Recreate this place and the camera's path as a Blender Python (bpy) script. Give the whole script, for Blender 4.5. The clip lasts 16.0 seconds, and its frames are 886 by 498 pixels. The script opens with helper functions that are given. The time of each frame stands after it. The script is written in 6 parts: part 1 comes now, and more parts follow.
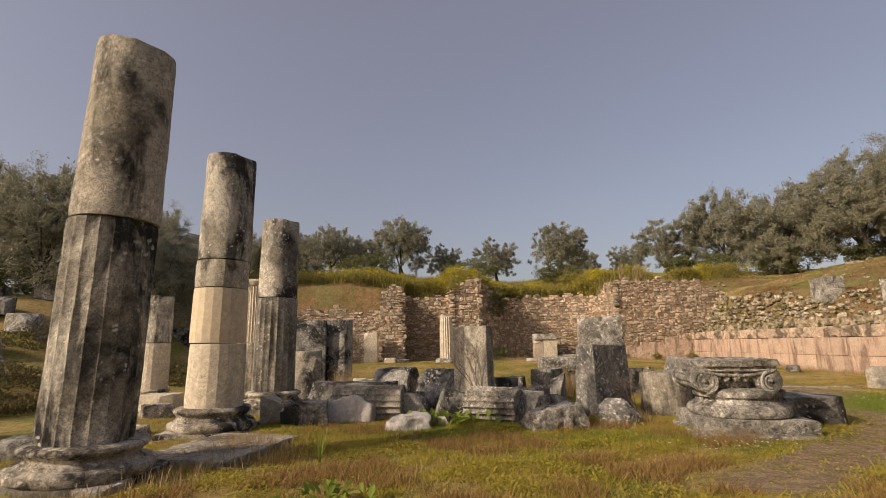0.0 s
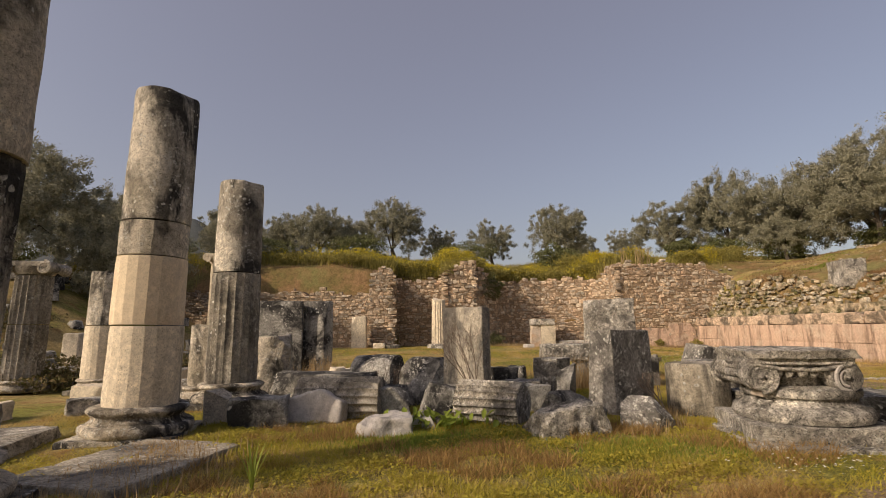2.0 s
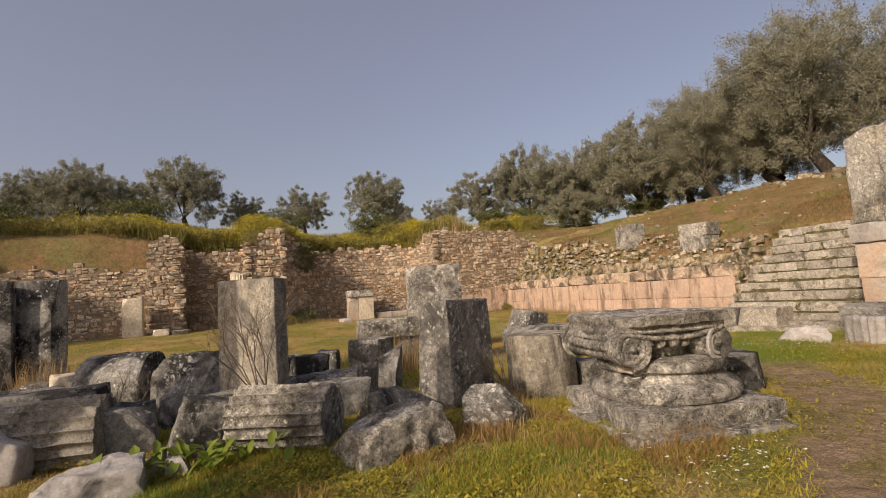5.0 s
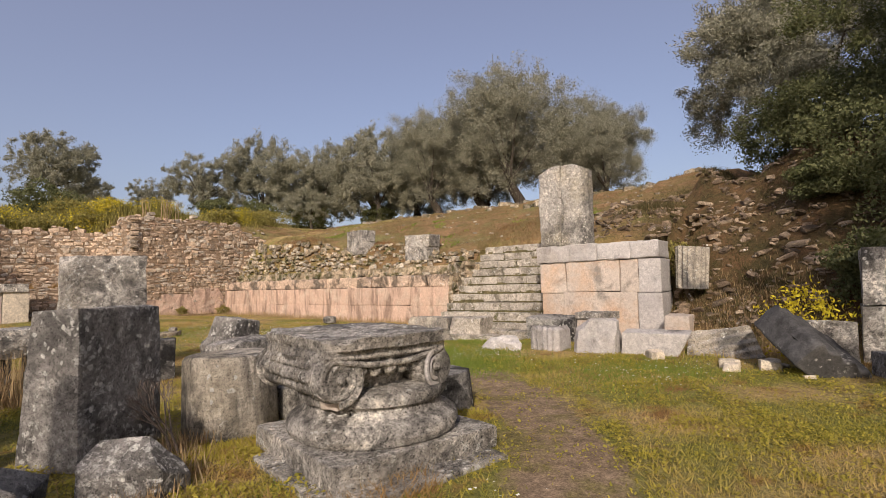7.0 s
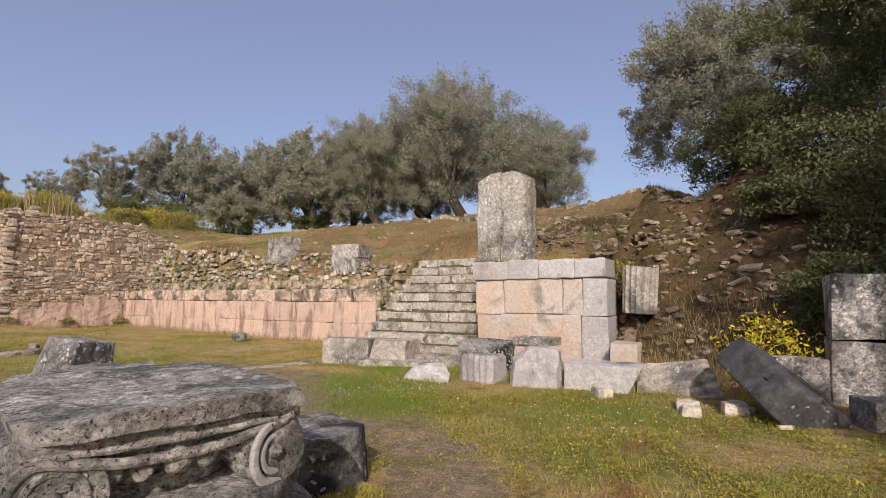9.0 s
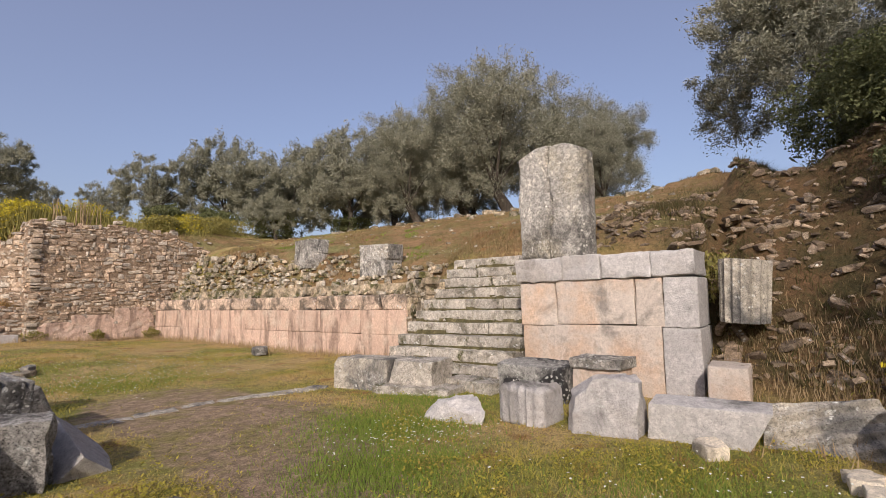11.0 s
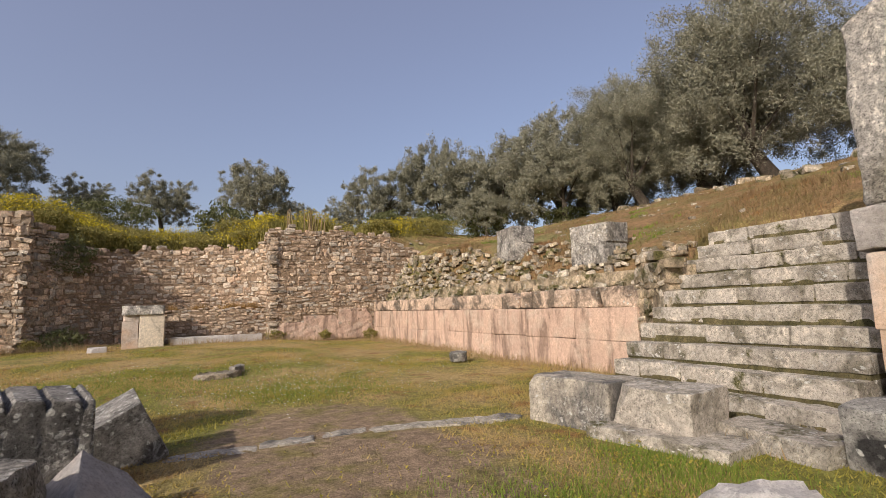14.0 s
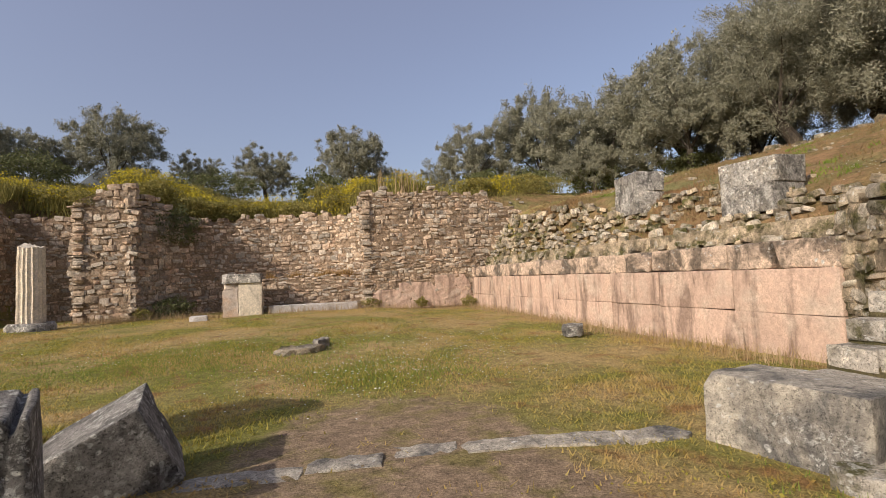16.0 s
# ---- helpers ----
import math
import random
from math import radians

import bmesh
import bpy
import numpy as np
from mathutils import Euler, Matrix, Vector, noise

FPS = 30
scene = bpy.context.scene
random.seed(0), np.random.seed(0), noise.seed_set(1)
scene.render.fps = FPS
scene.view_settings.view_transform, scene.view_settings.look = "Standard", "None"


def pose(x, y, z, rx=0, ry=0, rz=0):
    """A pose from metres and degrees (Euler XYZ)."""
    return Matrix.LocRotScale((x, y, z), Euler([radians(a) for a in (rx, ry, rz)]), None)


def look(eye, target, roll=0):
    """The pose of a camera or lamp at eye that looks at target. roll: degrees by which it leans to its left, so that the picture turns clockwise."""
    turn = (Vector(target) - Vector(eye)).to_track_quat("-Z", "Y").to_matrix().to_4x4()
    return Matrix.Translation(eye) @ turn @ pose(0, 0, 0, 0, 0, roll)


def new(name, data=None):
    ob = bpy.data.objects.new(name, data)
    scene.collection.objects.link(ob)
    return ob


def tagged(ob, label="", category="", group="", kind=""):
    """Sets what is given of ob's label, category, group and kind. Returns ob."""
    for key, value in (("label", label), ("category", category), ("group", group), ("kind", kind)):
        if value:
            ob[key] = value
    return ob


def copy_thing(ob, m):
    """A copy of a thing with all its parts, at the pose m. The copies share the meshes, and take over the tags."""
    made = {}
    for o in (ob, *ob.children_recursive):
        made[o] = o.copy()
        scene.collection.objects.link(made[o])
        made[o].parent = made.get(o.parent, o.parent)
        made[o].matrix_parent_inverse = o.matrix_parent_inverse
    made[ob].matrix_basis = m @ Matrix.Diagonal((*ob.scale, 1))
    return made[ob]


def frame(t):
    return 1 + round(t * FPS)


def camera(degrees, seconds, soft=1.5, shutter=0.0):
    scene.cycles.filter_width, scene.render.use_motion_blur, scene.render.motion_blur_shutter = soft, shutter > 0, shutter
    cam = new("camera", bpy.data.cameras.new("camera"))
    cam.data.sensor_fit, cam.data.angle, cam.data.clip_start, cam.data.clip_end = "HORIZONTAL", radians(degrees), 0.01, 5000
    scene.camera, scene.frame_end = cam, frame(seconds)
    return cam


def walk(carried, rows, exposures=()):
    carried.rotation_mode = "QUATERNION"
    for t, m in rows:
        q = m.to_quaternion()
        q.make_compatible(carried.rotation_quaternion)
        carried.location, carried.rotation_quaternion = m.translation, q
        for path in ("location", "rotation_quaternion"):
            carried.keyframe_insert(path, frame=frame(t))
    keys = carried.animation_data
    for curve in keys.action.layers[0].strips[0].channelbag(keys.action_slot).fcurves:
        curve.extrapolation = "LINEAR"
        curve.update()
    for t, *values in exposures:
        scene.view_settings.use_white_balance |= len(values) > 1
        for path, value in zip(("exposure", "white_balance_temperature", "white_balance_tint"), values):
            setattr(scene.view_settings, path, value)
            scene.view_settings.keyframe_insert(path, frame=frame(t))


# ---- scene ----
cam = camera(83.6, 16.0, soft=0.7)
METRES, EYE, TILT, LEAN, TURN = 14.0, 1.3, -1.5, 0.0, 0.0
ROWS = [
    (0.0, 0.0, 0.0, 0.0, 0.21, 12.37, 0.98),
    (0.5, 0.0023, 0.0298, 0.0, 1.41, 13.14, 1.18),
    (1.0, 0.0048, 0.0591, 0.001, 0.97, 11.92, 1.06),
    (1.5, 0.0039, 0.0866, 0.0019, -1.51, 12.49, 2.74),
    (2.0, 0.0076, 0.1175, 0.0019, -0.45, 10.7, 0.68),
    (2.5, 0.0083, 0.1444, 0.0009, -2.23, 10.95, 0.69),
    (3.0, 0.0101, 0.1717, 0.0032, -4.74, 9.65, 2.12),
    (5.5, 0.0522, 0.284, 0.0095, -28.57, 5.89, 3.01),
    (6.0, 0.0679, 0.2994, 0.0106, -37.54, 6.7, 1.46),
    (6.5, 0.0845, 0.3129, 0.0116, -44.88, 6.21, 0.61),
    (7.0, 0.1024, 0.3256, 0.0134, -51.31, 5.02, 2.56),
    (7.5, 0.126, 0.336, 0.0147, -52.63, 6.82, 2.33),
    (8.0, 0.1487, 0.3472, 0.0152, -54.53, 8.42, 1.18),
    (8.5, 0.1748, 0.3579, 0.0164, -58.2, 6.58, 1.15),
    (11.0, 0.3536, 0.436, 0.0315, -52.04, 6.64, 2.27),
    (11.5, 0.3848, 0.4546, 0.0295, -45.79, 9.16, 1.09),
    (12.0, 0.4144, 0.4741, 0.0261, -43.42, 7.68, 1.28),
    (12.5, 0.4448, 0.4973, 0.0247, -39.52, 6.15, 2.49),
    (13.0, 0.4737, 0.5234, 0.024, -32.47, 6.22, 1.49),
    (13.5, 0.4971, 0.5535, 0.0239, -29.14, 5.36, 2.98),
    (14.0, 0.5176, 0.5843, 0.0244, -26.53, 7.94, 2.44),
    (14.5, 0.5315, 0.6163, 0.0253, -24.28, 7.83, 2.04),
    (15.0, 0.5436, 0.6493, 0.0266, -22.53, 6.2, 3.04),
    (15.5, 0.5583, 0.6826, 0.0269, -17.1, 5.2, 1.86),
    (16.0, 0.5697, 0.7157, 0.0269, -14.96, 4.53, 2.86),
]
# stops, kelvin and tint along the way
EXPOSURES = [(0.0, -0.41, 7300, 14), (3.0, -0.42, 7250, 14), (5.5, -0.37, 6950, 15), (8.5, -0.25, 5950, 16), (11.5, -0.27, 5950, 15), (13.0, -0.27, 6050, 14), (16.0, -0.21, 6250, 12)]
walk(cam, [(t, pose(0, 0, EYE, TILT, LEAN, TURN) @ pose(METRES * x, METRES * y, METRES * z, 90 + pitch, roll, yaw)) for t, x, y, z, yaw, pitch, roll in ROWS],
     exposures=EXPOSURES)


# ---- world, sun ----
SUN_EL = 30.0
SUN_DIR = Vector((-0.87, -0.49, 0)).normalized() * math.cos(radians(SUN_EL)) + Vector((0, 0, math.sin(radians(SUN_EL))))
world = bpy.data.worlds.new("sky")
scene.world = world
world.use_nodes = True
wn = world.node_tree
sky = wn.nodes.new("ShaderNodeTexSky")
sky.sky_type = "NISHITA"
sky.sun_disc = False
sky.sun_elevation = radians(SUN_EL)
sky.sun_rotation = math.atan2(SUN_DIR.x, SUN_DIR.y)
sky.air_density, sky.dust_density, sky.ozone_density = 1.0, 3.5, 1.2
wn.nodes["Background"].inputs["Strength"].default_value = 0.131
haze = wn.nodes.new("ShaderNodeMix")  # thin even haze over the whole sky
haze.data_type, haze.blend_type = "RGBA", "ADD"
haze.inputs[0].default_value = 1.0
haze.inputs[7].default_value = (1.18, 1.0, 1.17, 1)
wn.links.new(sky.outputs[0], haze.inputs[6])
wn.links.new(haze.outputs[2], wn.nodes["Background"].inputs["Color"])
sun_data = bpy.data.lights.new("sun", "SUN")
sun_data.energy, sun_data.angle, sun_data.color = 4.5, radians(0.6), (1.0, 0.88, 0.72)
sun = new("sun", sun_data)
sun.matrix_basis = look(SUN_DIR * 60, (0, 0, 0))


# ---- materials ----
def nodes_of(name):
    m = bpy.data.materials.new(name)
    m.use_nodes = True
    t = m.node_tree
    return m, t, t.nodes["Principled BSDF"]


def tex_noise(t, vec, scale, detail=5.0, rough=0.6, dist=0.0):
    n = t.nodes.new("ShaderNodeTexNoise")
    n.inputs["Scale"].default_value, n.inputs["Detail"].default_value = scale, detail
    n.inputs["Roughness"].default_value, n.inputs["Distortion"].default_value = rough, dist
    if vec is not None:
        t.links.new(vec, n.inputs["Vector"])
    return n.outputs["Fac"]


def span(t, fac, a, b, lo=0.0, hi=1.0):
    n = t.nodes.new("ShaderNodeMapRange")
    n.inputs[1].default_value, n.inputs[2].default_value = a, b
    n.inputs[3].default_value, n.inputs[4].default_value = lo, hi
    t.links.new(fac, n.inputs[0])
    return n.outputs[0]


def mixed(t, fac, a, b, how="MIX"):
    n = t.nodes.new("ShaderNodeMix")
    n.data_type, n.blend_type = "RGBA", how
    for sock, v in ((n.inputs[0], fac), (n.inputs[6], a), (n.inputs[7], b)):
        if isinstance(v, (int, float)):
            sock.default_value = v
        elif isinstance(v, tuple):
            sock.default_value = (*v, 1)
        else:
            t.links.new(v, sock)
    return n.outputs[2]


def calc(t, how, a, b):
    n = t.nodes.new("ShaderNodeMath")
    n.operation = how
    for sock, v in zip(n.inputs, (a, b)):
        if isinstance(v, (int, float)):
            sock.default_value = v
        else:
            t.links.new(v, sock)
    return n.outputs[0]


def grey(t, value):
    n = t.nodes.new("ShaderNodeCombineColor")
    for k in range(3):
        t.links.new(value, n.inputs[k])
    return n.outputs[0]


def one_random(t):
    a, b = t.nodes.new("ShaderNodeObjectInfo"), t.nodes.new("ShaderNodeNewGeometry")
    return calc(t, "FRACT", calc(t, "ADD", a.outputs["Random"], b.outputs["Random Per Island"]), 0.0)


def relief(t, out, vec, strength, fine=70.0, coarse=14.0, dist=0.03):
    h = calc(t, "ADD", tex_noise(t, vec, coarse, 8, 0.7, 0.4), calc(t, "MULTIPLY", tex_noise(t, vec, fine, 5, 0.75), 0.7))
    b = t.nodes.new("ShaderNodeBump")
    b.inputs["Strength"].default_value, b.inputs["Distance"].default_value = strength, dist
    t.links.new(h, b.inputs["Height"])
    t.links.new(b.outputs[0], out.inputs["Normal"])


def stone_mat(name, light, dark, crust=0.5, scale=1.4, soft=0.12, spots=0.0, spot=(0.55, 0.54, 0.5), warm=None, warm_at=0.6,
              vary=0.25, bump=0.5, streak=1.0, moss=0.0, grain=0.45, tint=None):
    """Weathered stone: a light and a dark tone in patches, grain, lichen spots, warm stains and moss."""
    m, t, out = nodes_of(name)
    pos = t.nodes.new("ShaderNodeNewGeometry").outputs["Position"]
    mapping = t.nodes.new("ShaderNodeMapping")
    mapping.inputs["Scale"].default_value = (1, 1, 1 / streak)
    t.links.new(pos, mapping.inputs[0])
    vec = mapping.outputs[0]
    patch = tex_noise(t, vec, scale, 8, 0.62, 0.5)
    col = mixed(t, span(t, patch, crust - soft, crust + soft), light, dark)
    if warm:
        col = mixed(t, span(t, tex_noise(t, pos, scale * 0.8, 5, 0.6, 0.2), warm_at - 0.1, warm_at + 0.12), col, warm)
    if tint:
        col = mixed(t, span(t, calc(t, "FRACT", calc(t, "MULTIPLY", one_random(t), 7.3), 0.0), 0.55, 0.75, 0.0, 0.75), col, tint)
    if moss:
        col = mixed(t, span(t, tex_noise(t, pos, 2.3, 7, 0.7), 0.62 - moss, 0.70 - moss * 0.6), col, (0.085, 0.08, 0.025))
    if spots:
        v = t.nodes.new("ShaderNodeTexVoronoi")
        v.inputs["Scale"].default_value = 13
        wob = mixed(t, 0.12, pos, t.nodes.new("ShaderNodeTexNoise").outputs["Color"])
        t.links.new(wob, v.inputs["Vector"])
        where = calc(t, "MULTIPLY", span(t, v.outputs["Distance"], 0.30, 0.22), span(t, tex_noise(t, pos, 2.6, 3), 0.62 - spots * 0.3, 0.68 - spots * 0.3))
        col = mixed(t, where, col, spot)
        flakes = calc(t, "MULTIPLY", span(t, tex_noise(t, pos, 19, 7, 0.72, 0.5), 0.535, 0.575, 0.0, 0.65), span(t, tex_noise(t, pos, 1.9, 3), 0.60 - spots * 0.25, 0.70 - spots * 0.25))
        col = mixed(t, flakes, col, spot)
    col = mixed(t, 1.0, col, grey(t, span(t, tex_noise(t, pos, 13, 9, 0.8, 0.3), 0.34, 0.66, 1 - grain, 1 + grain * 0.75)), "MULTIPLY")
    fleck = span(t, tex_noise(t, pos, 24, 10, 0.85, 0.6), 0.46, 0.56, 1 + grain * 0.45, 1 - grain * 0.75)
    uneven = span(t, tex_noise(t, vec, 3.3, 4, 0.6), 0.42, 0.62)
    col = mixed(t, uneven, col, grey(t, fleck), "MULTIPLY")
    pits = span(t, tex_noise(t, pos, 60, 3, 0.6), 0.58, 0.64, 1.0, 1 - grain * 1.2)
    col = mixed(t, 1.0, col, grey(t, pits), "MULTIPLY")
    col = mixed(t, 1.0, col, grey(t, span(t, one_random(t), 0, 1, 1 - vary, 1 + vary)), "MULTIPLY")
    scab = calc(t, "MULTIPLY", span(t, tex_noise(t, pos, 11, 12, 0.74, 0.9), 0.50, 0.535), span(t, tex_noise(t, pos, 1.6, 3, 0.5), 0.40, 0.58))
    col = mixed(t, calc(t, "MULTIPLY", scab, grain * 0.9), col, mixed(t, 1.0, col, (1.9, 1.9, 1.85), "MULTIPLY"))
    crack = span(t, tex_noise(t, pos, 5.5, 11, 0.68, 1.6), 0.488, 0.5)
    crack = calc(t, "MULTIPLY", crack, span(t, tex_noise(t, pos, 5.5, 11, 0.68, 1.6), 0.512, 0.5))
    col = mixed(t, calc(t, "MULTIPLY", crack, grain * 1.3), col, mixed(t, 1.0, col, (0.3, 0.29, 0.27), "MULTIPLY"))
    t.links.new(col, out.inputs["Base Color"])
    out.inputs["Roughness"].default_value = 0.88
    out.inputs["Specular IOR Level"].default_value = 0.25
    relief(t, out, pos, bump)
    return m


M_MARBLE = stone_mat("weathered_marble", (0.60, 0.54, 0.45), (0.062, 0.058, 0.052), 0.54, 1.5, 0.055, 0.2, streak=2.2, bump=1.0, vary=0.1, warm=(0.42, 0.37, 0.29), warm_at=0.55)
M_DARKCOL = stone_mat("crusted_marble", (0.60, 0.55, 0.47), (0.042, 0.04, 0.038), 0.50, 1.7, 0.06, 0.3, streak=2.4, bump=0.9, vary=0.1, warm=(0.30, 0.27, 0.22), warm_at=0.56)
M_BASE = stone_mat("crusted_base", (0.58, 0.52, 0.43), (0.055, 0.051, 0.046), 0.50, 2.4, 0.05, 0.3, bump=1.0, vary=0.1, warm=(0.36, 0.31, 0.24), warm_at=0.58)
M_CREAM = stone_mat("restored_marble", (0.68, 0.57, 0.42), (0.56, 0.46, 0.34), 0.58, 1.5, 0.2, warm=(0.55, 0.38, 0.24), vary=0.05, bump=0.25, streak=2.5, grain=0.16)
M_PALE = stone_mat("pale_marble", (0.66, 0.575, 0.45), (0.27, 0.235, 0.185), 0.61, 2.0, 0.07, vary=0.05, bump=0.45, streak=3, grain=0.3)
M_GREYCOL = stone_mat("grey_fluted_marble", (0.42, 0.385, 0.33), (0.12, 0.11, 0.095), 0.53, 2.2, 0.07, 0.2, streak=5, bump=0.9, vary=0.06, warm=(0.33, 0.295, 0.24), warm_at=0.55)
M_GREY = stone_mat("grey_limestone", (0.47, 0.44, 0.395), (0.14, 0.131, 0.118), 0.51, 2.4, 0.07, 0.4, vary=0.18, bump=1.0, warm=(0.31, 0.28, 0.235), warm_at=0.55, grain=0.68)
M_BLACK = stone_mat("black_crusted_stone", (0.36, 0.345, 0.315), (0.045, 0.043, 0.042), 0.49, 1.8, 0.07, 0.4, vary=0.15, bump=0.9)
M_CRUST = stone_mat("smooth_dark_stone", (0.10, 0.097, 0.095), (0.045, 0.044, 0.044), 0.5, 2.0, 0.12, 0.1, vary=0.1, bump=0.5, grain=0.3)
M_LICHEN = stone_mat("lichen_grey_stone", (0.31, 0.29, 0.265), (0.125, 0.118, 0.108), 0.51, 2.6, 0.1, 0.6, vary=0.1, bump=1.0, grain=0.5)
M_SLAB = stone_mat("slab_marble", (0.46, 0.43, 0.385), (0.15, 0.14, 0.125), 0.53, 1.2, 0.07, 0.35, spot=(0.66, 0.63, 0.56), vary=0.05, bump=1.0, streak=1.8, warm=(0.46, 0.41, 0.31), warm_at=0.6, grain=0.6)
M_WHITE = stone_mat("white_marble_block", (0.52, 0.49, 0.465), (0.17, 0.16, 0.145), 0.60, 1.3, 0.07, 0.1, vary=0.12, bump=0.9, warm=(0.47, 0.42, 0.37), grain=0.22, streak=2)
M_STELE = stone_mat("stele_marble", (0.43, 0.385, 0.315), (0.15, 0.142, 0.13), 0.53, 2.0, 0.08, 0.2, vary=0.05, bump=0.7, streak=2)
M_SEAT = stone_mat("seat_stone", (0.46, 0.415, 0.35), (0.19, 0.17, 0.13), 0.56, 2.6, 0.08, 0.25, vary=0.16, bump=0.7, moss=0.04)
M_PINK = stone_mat("pink_orthostat", (0.54, 0.385, 0.295), (0.27, 0.19, 0.145), 0.54, 2.6, 0.06, streak=5, warm=(0.53, 0.42, 0.33), vary=0.06, bump=0.35, grain=0.22)
M_BAND = stone_mat("rough_moulding", (0.54, 0.41, 0.31), (0.16, 0.125, 0.095), 0.51, 1.9, 0.06, 0.1, vary=0.12, bump=0.8)
M_PODIUM = stone_mat("podium_marble", (0.54, 0.465, 0.395), (0.28, 0.245, 0.21), 0.58, 1.6, 0.06, warm=(0.54, 0.375, 0.255), warm_at=0.55, vary=0.08, bump=0.6, grain=0.19)
M_RUBBLE = stone_mat("wall_rubble", (0.49, 0.38, 0.275), (0.25, 0.19, 0.13), 0.57, 2.6, 0.1, 0.05, warm=(0.45, 0.29, 0.19), vary=0.42, bump=0.8, tint=(0.42, 0.375, 0.31))
M_RUBBLE2 = stone_mat("slope_rubble", (0.45, 0.36, 0.25), (0.16, 0.13, 0.085), 0.53, 2.0, 0.08, 0.15, vary=0.4, bump=0.8, moss=0.14, tint=(0.47, 0.42, 0.34))
M_MORTAR = stone_mat("wall_core", (0.36, 0.26, 0.175), (0.21, 0.15, 0.10), 0.5, 2.2, 0.2, vary=0.0, bump=1.0)
M_MOSSY = stone_mat("mossy_earth", (0.17, 0.14, 0.07), (0.09, 0.085, 0.035), 0.5, 3.0, 0.15, vary=0.0, bump=1.0)
M_BANKSTONE = stone_mat("bank_stone", (0.27, 0.20, 0.135), (0.14, 0.10, 0.065), 0.5, 2.0, 0.1, 0.1, vary=0.5, bump=0.8, tint=(0.32, 0.25, 0.175))


def ground_mat():
    m, t, out = nodes_of("grass_and_soil")
    pos = t.nodes.new("ShaderNodeNewGeometry").outputs["Position"]
    soil = t.nodes.new("ShaderNodeAttribute")
    soil.attribute_name = "soil"
    bank = t.nodes.new("ShaderNodeAttribute")
    bank.attribute_name = "bank"
    dry = span(t, tex_noise(t, pos, 0.55, 6, 0.6, 0.4), 0.42, 0.6)
    col = mixed(t, dry, (0.23, 0.22, 0.06), (0.41, 0.30, 0.135))
    col = mixed(t, span(t, tex_noise(t, pos, 1.7, 5, 0.65), 0.55, 0.68), col, (0.30, 0.175, 0.075))
    earth = mixed(t, span(t, tex_noise(t, pos, 5, 8, 0.7), 0.35, 0.65), (0.37, 0.27, 0.18), (0.275, 0.20, 0.13))
    earth = mixed(t, span(t, tex_noise(t, pos, 1.4, 7, 0.7), 0.48, 0.6), earth, (0.25, 0.205, 0.085))
    edge = calc(t, "ADD", soil.outputs["Fac"], span(t, tex_noise(t, pos, 2.2, 5), 0.3, 0.7, -0.35, 0.35))
    col = mixed(t, span(t, edge, 0.35, 0.75), col, earth)
    red = mixed(t, span(t, tex_noise(t, pos, 1.1, 7, 0.7), 0.42, 0.6), (0.28, 0.175, 0.09), (0.185, 0.145, 0.06))
    red = mixed(t, span(t, tex_noise(t, pos, 0.45, 6, 0.65), 0.53, 0.65), red, (0.205, 0.185, 0.075))
    col = mixed(t, bank.outputs["Fac"], col, red)
    # browner bank earth, darkened further to stand for the trees' shade
    loam_shade = t.nodes.new("ShaderNodeAttribute")
    loam_shade.attribute_name = "loam_shade"
    col = mixed(t, loam_shade.outputs["Fac"], col, mixed(t, span(t, tex_noise(t, pos, 1.3, 7, 0.7), 0.4, 0.62), (0.15, 0.09, 0.045), (0.075, 0.062, 0.028)))
    col = mixed(t, 1.0, col, grey(t, span(t, tex_noise(t, pos, 7, 9, 0.82, 0.5), 0.34, 0.66, 0.5, 1.4)), "MULTIPLY")
    col = mixed(t, 1.0, col, grey(t, span(t, tex_noise(t, pos, 45, 5, 0.75), 0.38, 0.62, 0.62, 1.25)), "MULTIPLY")
    t.links.new(col, out.inputs["Base Color"])
    out.inputs["Roughness"].default_value = 0.95
    out.inputs["Specular IOR Level"].default_value = 0.1
    relief(t, out, pos, 0.9, 60, 12, 0.03)
    return m


def leaf_mat(name, a, b, through_light=0.35, patches=None):
    """Leaves or blades, each of its own tone; some light passes through."""
    m, t, out = nodes_of(name)
    geo = t.nodes.new("ShaderNodeNewGeometry")
    col = mixed(t, geo.outputs["Random Per Island"], a, b)
    if patches:
        col = mixed(t, span(t, tex_noise(t, geo.outputs["Position"], 0.55, 6, 0.6, 0.4), 0.40, 0.60), col, patches)
        col = mixed(t, span(t, tex_noise(t, geo.outputs["Position"], 1.7, 5, 0.65), 0.55, 0.70), col, (0.30, 0.165, 0.065))
    t.links.new(col, out.inputs["Base Color"])
    out.inputs["Roughness"].default_value = 0.7
    out.inputs["Specular IOR Level"].default_value = 0.2
    tr = t.nodes.new("ShaderNodeBsdfTranslucent")
    t.links.new(col, tr.inputs["Color"])
    mx = t.nodes.new("ShaderNodeMixShader")
    mx.inputs[0].default_value = through_light
    t.links.new(out.outputs[0], mx.inputs[1])
    t.links.new(tr.outputs[0], mx.inputs[2])
    t.links.new(mx.outputs[0], t.nodes["Material Output"].inputs["Surface"])
    return m


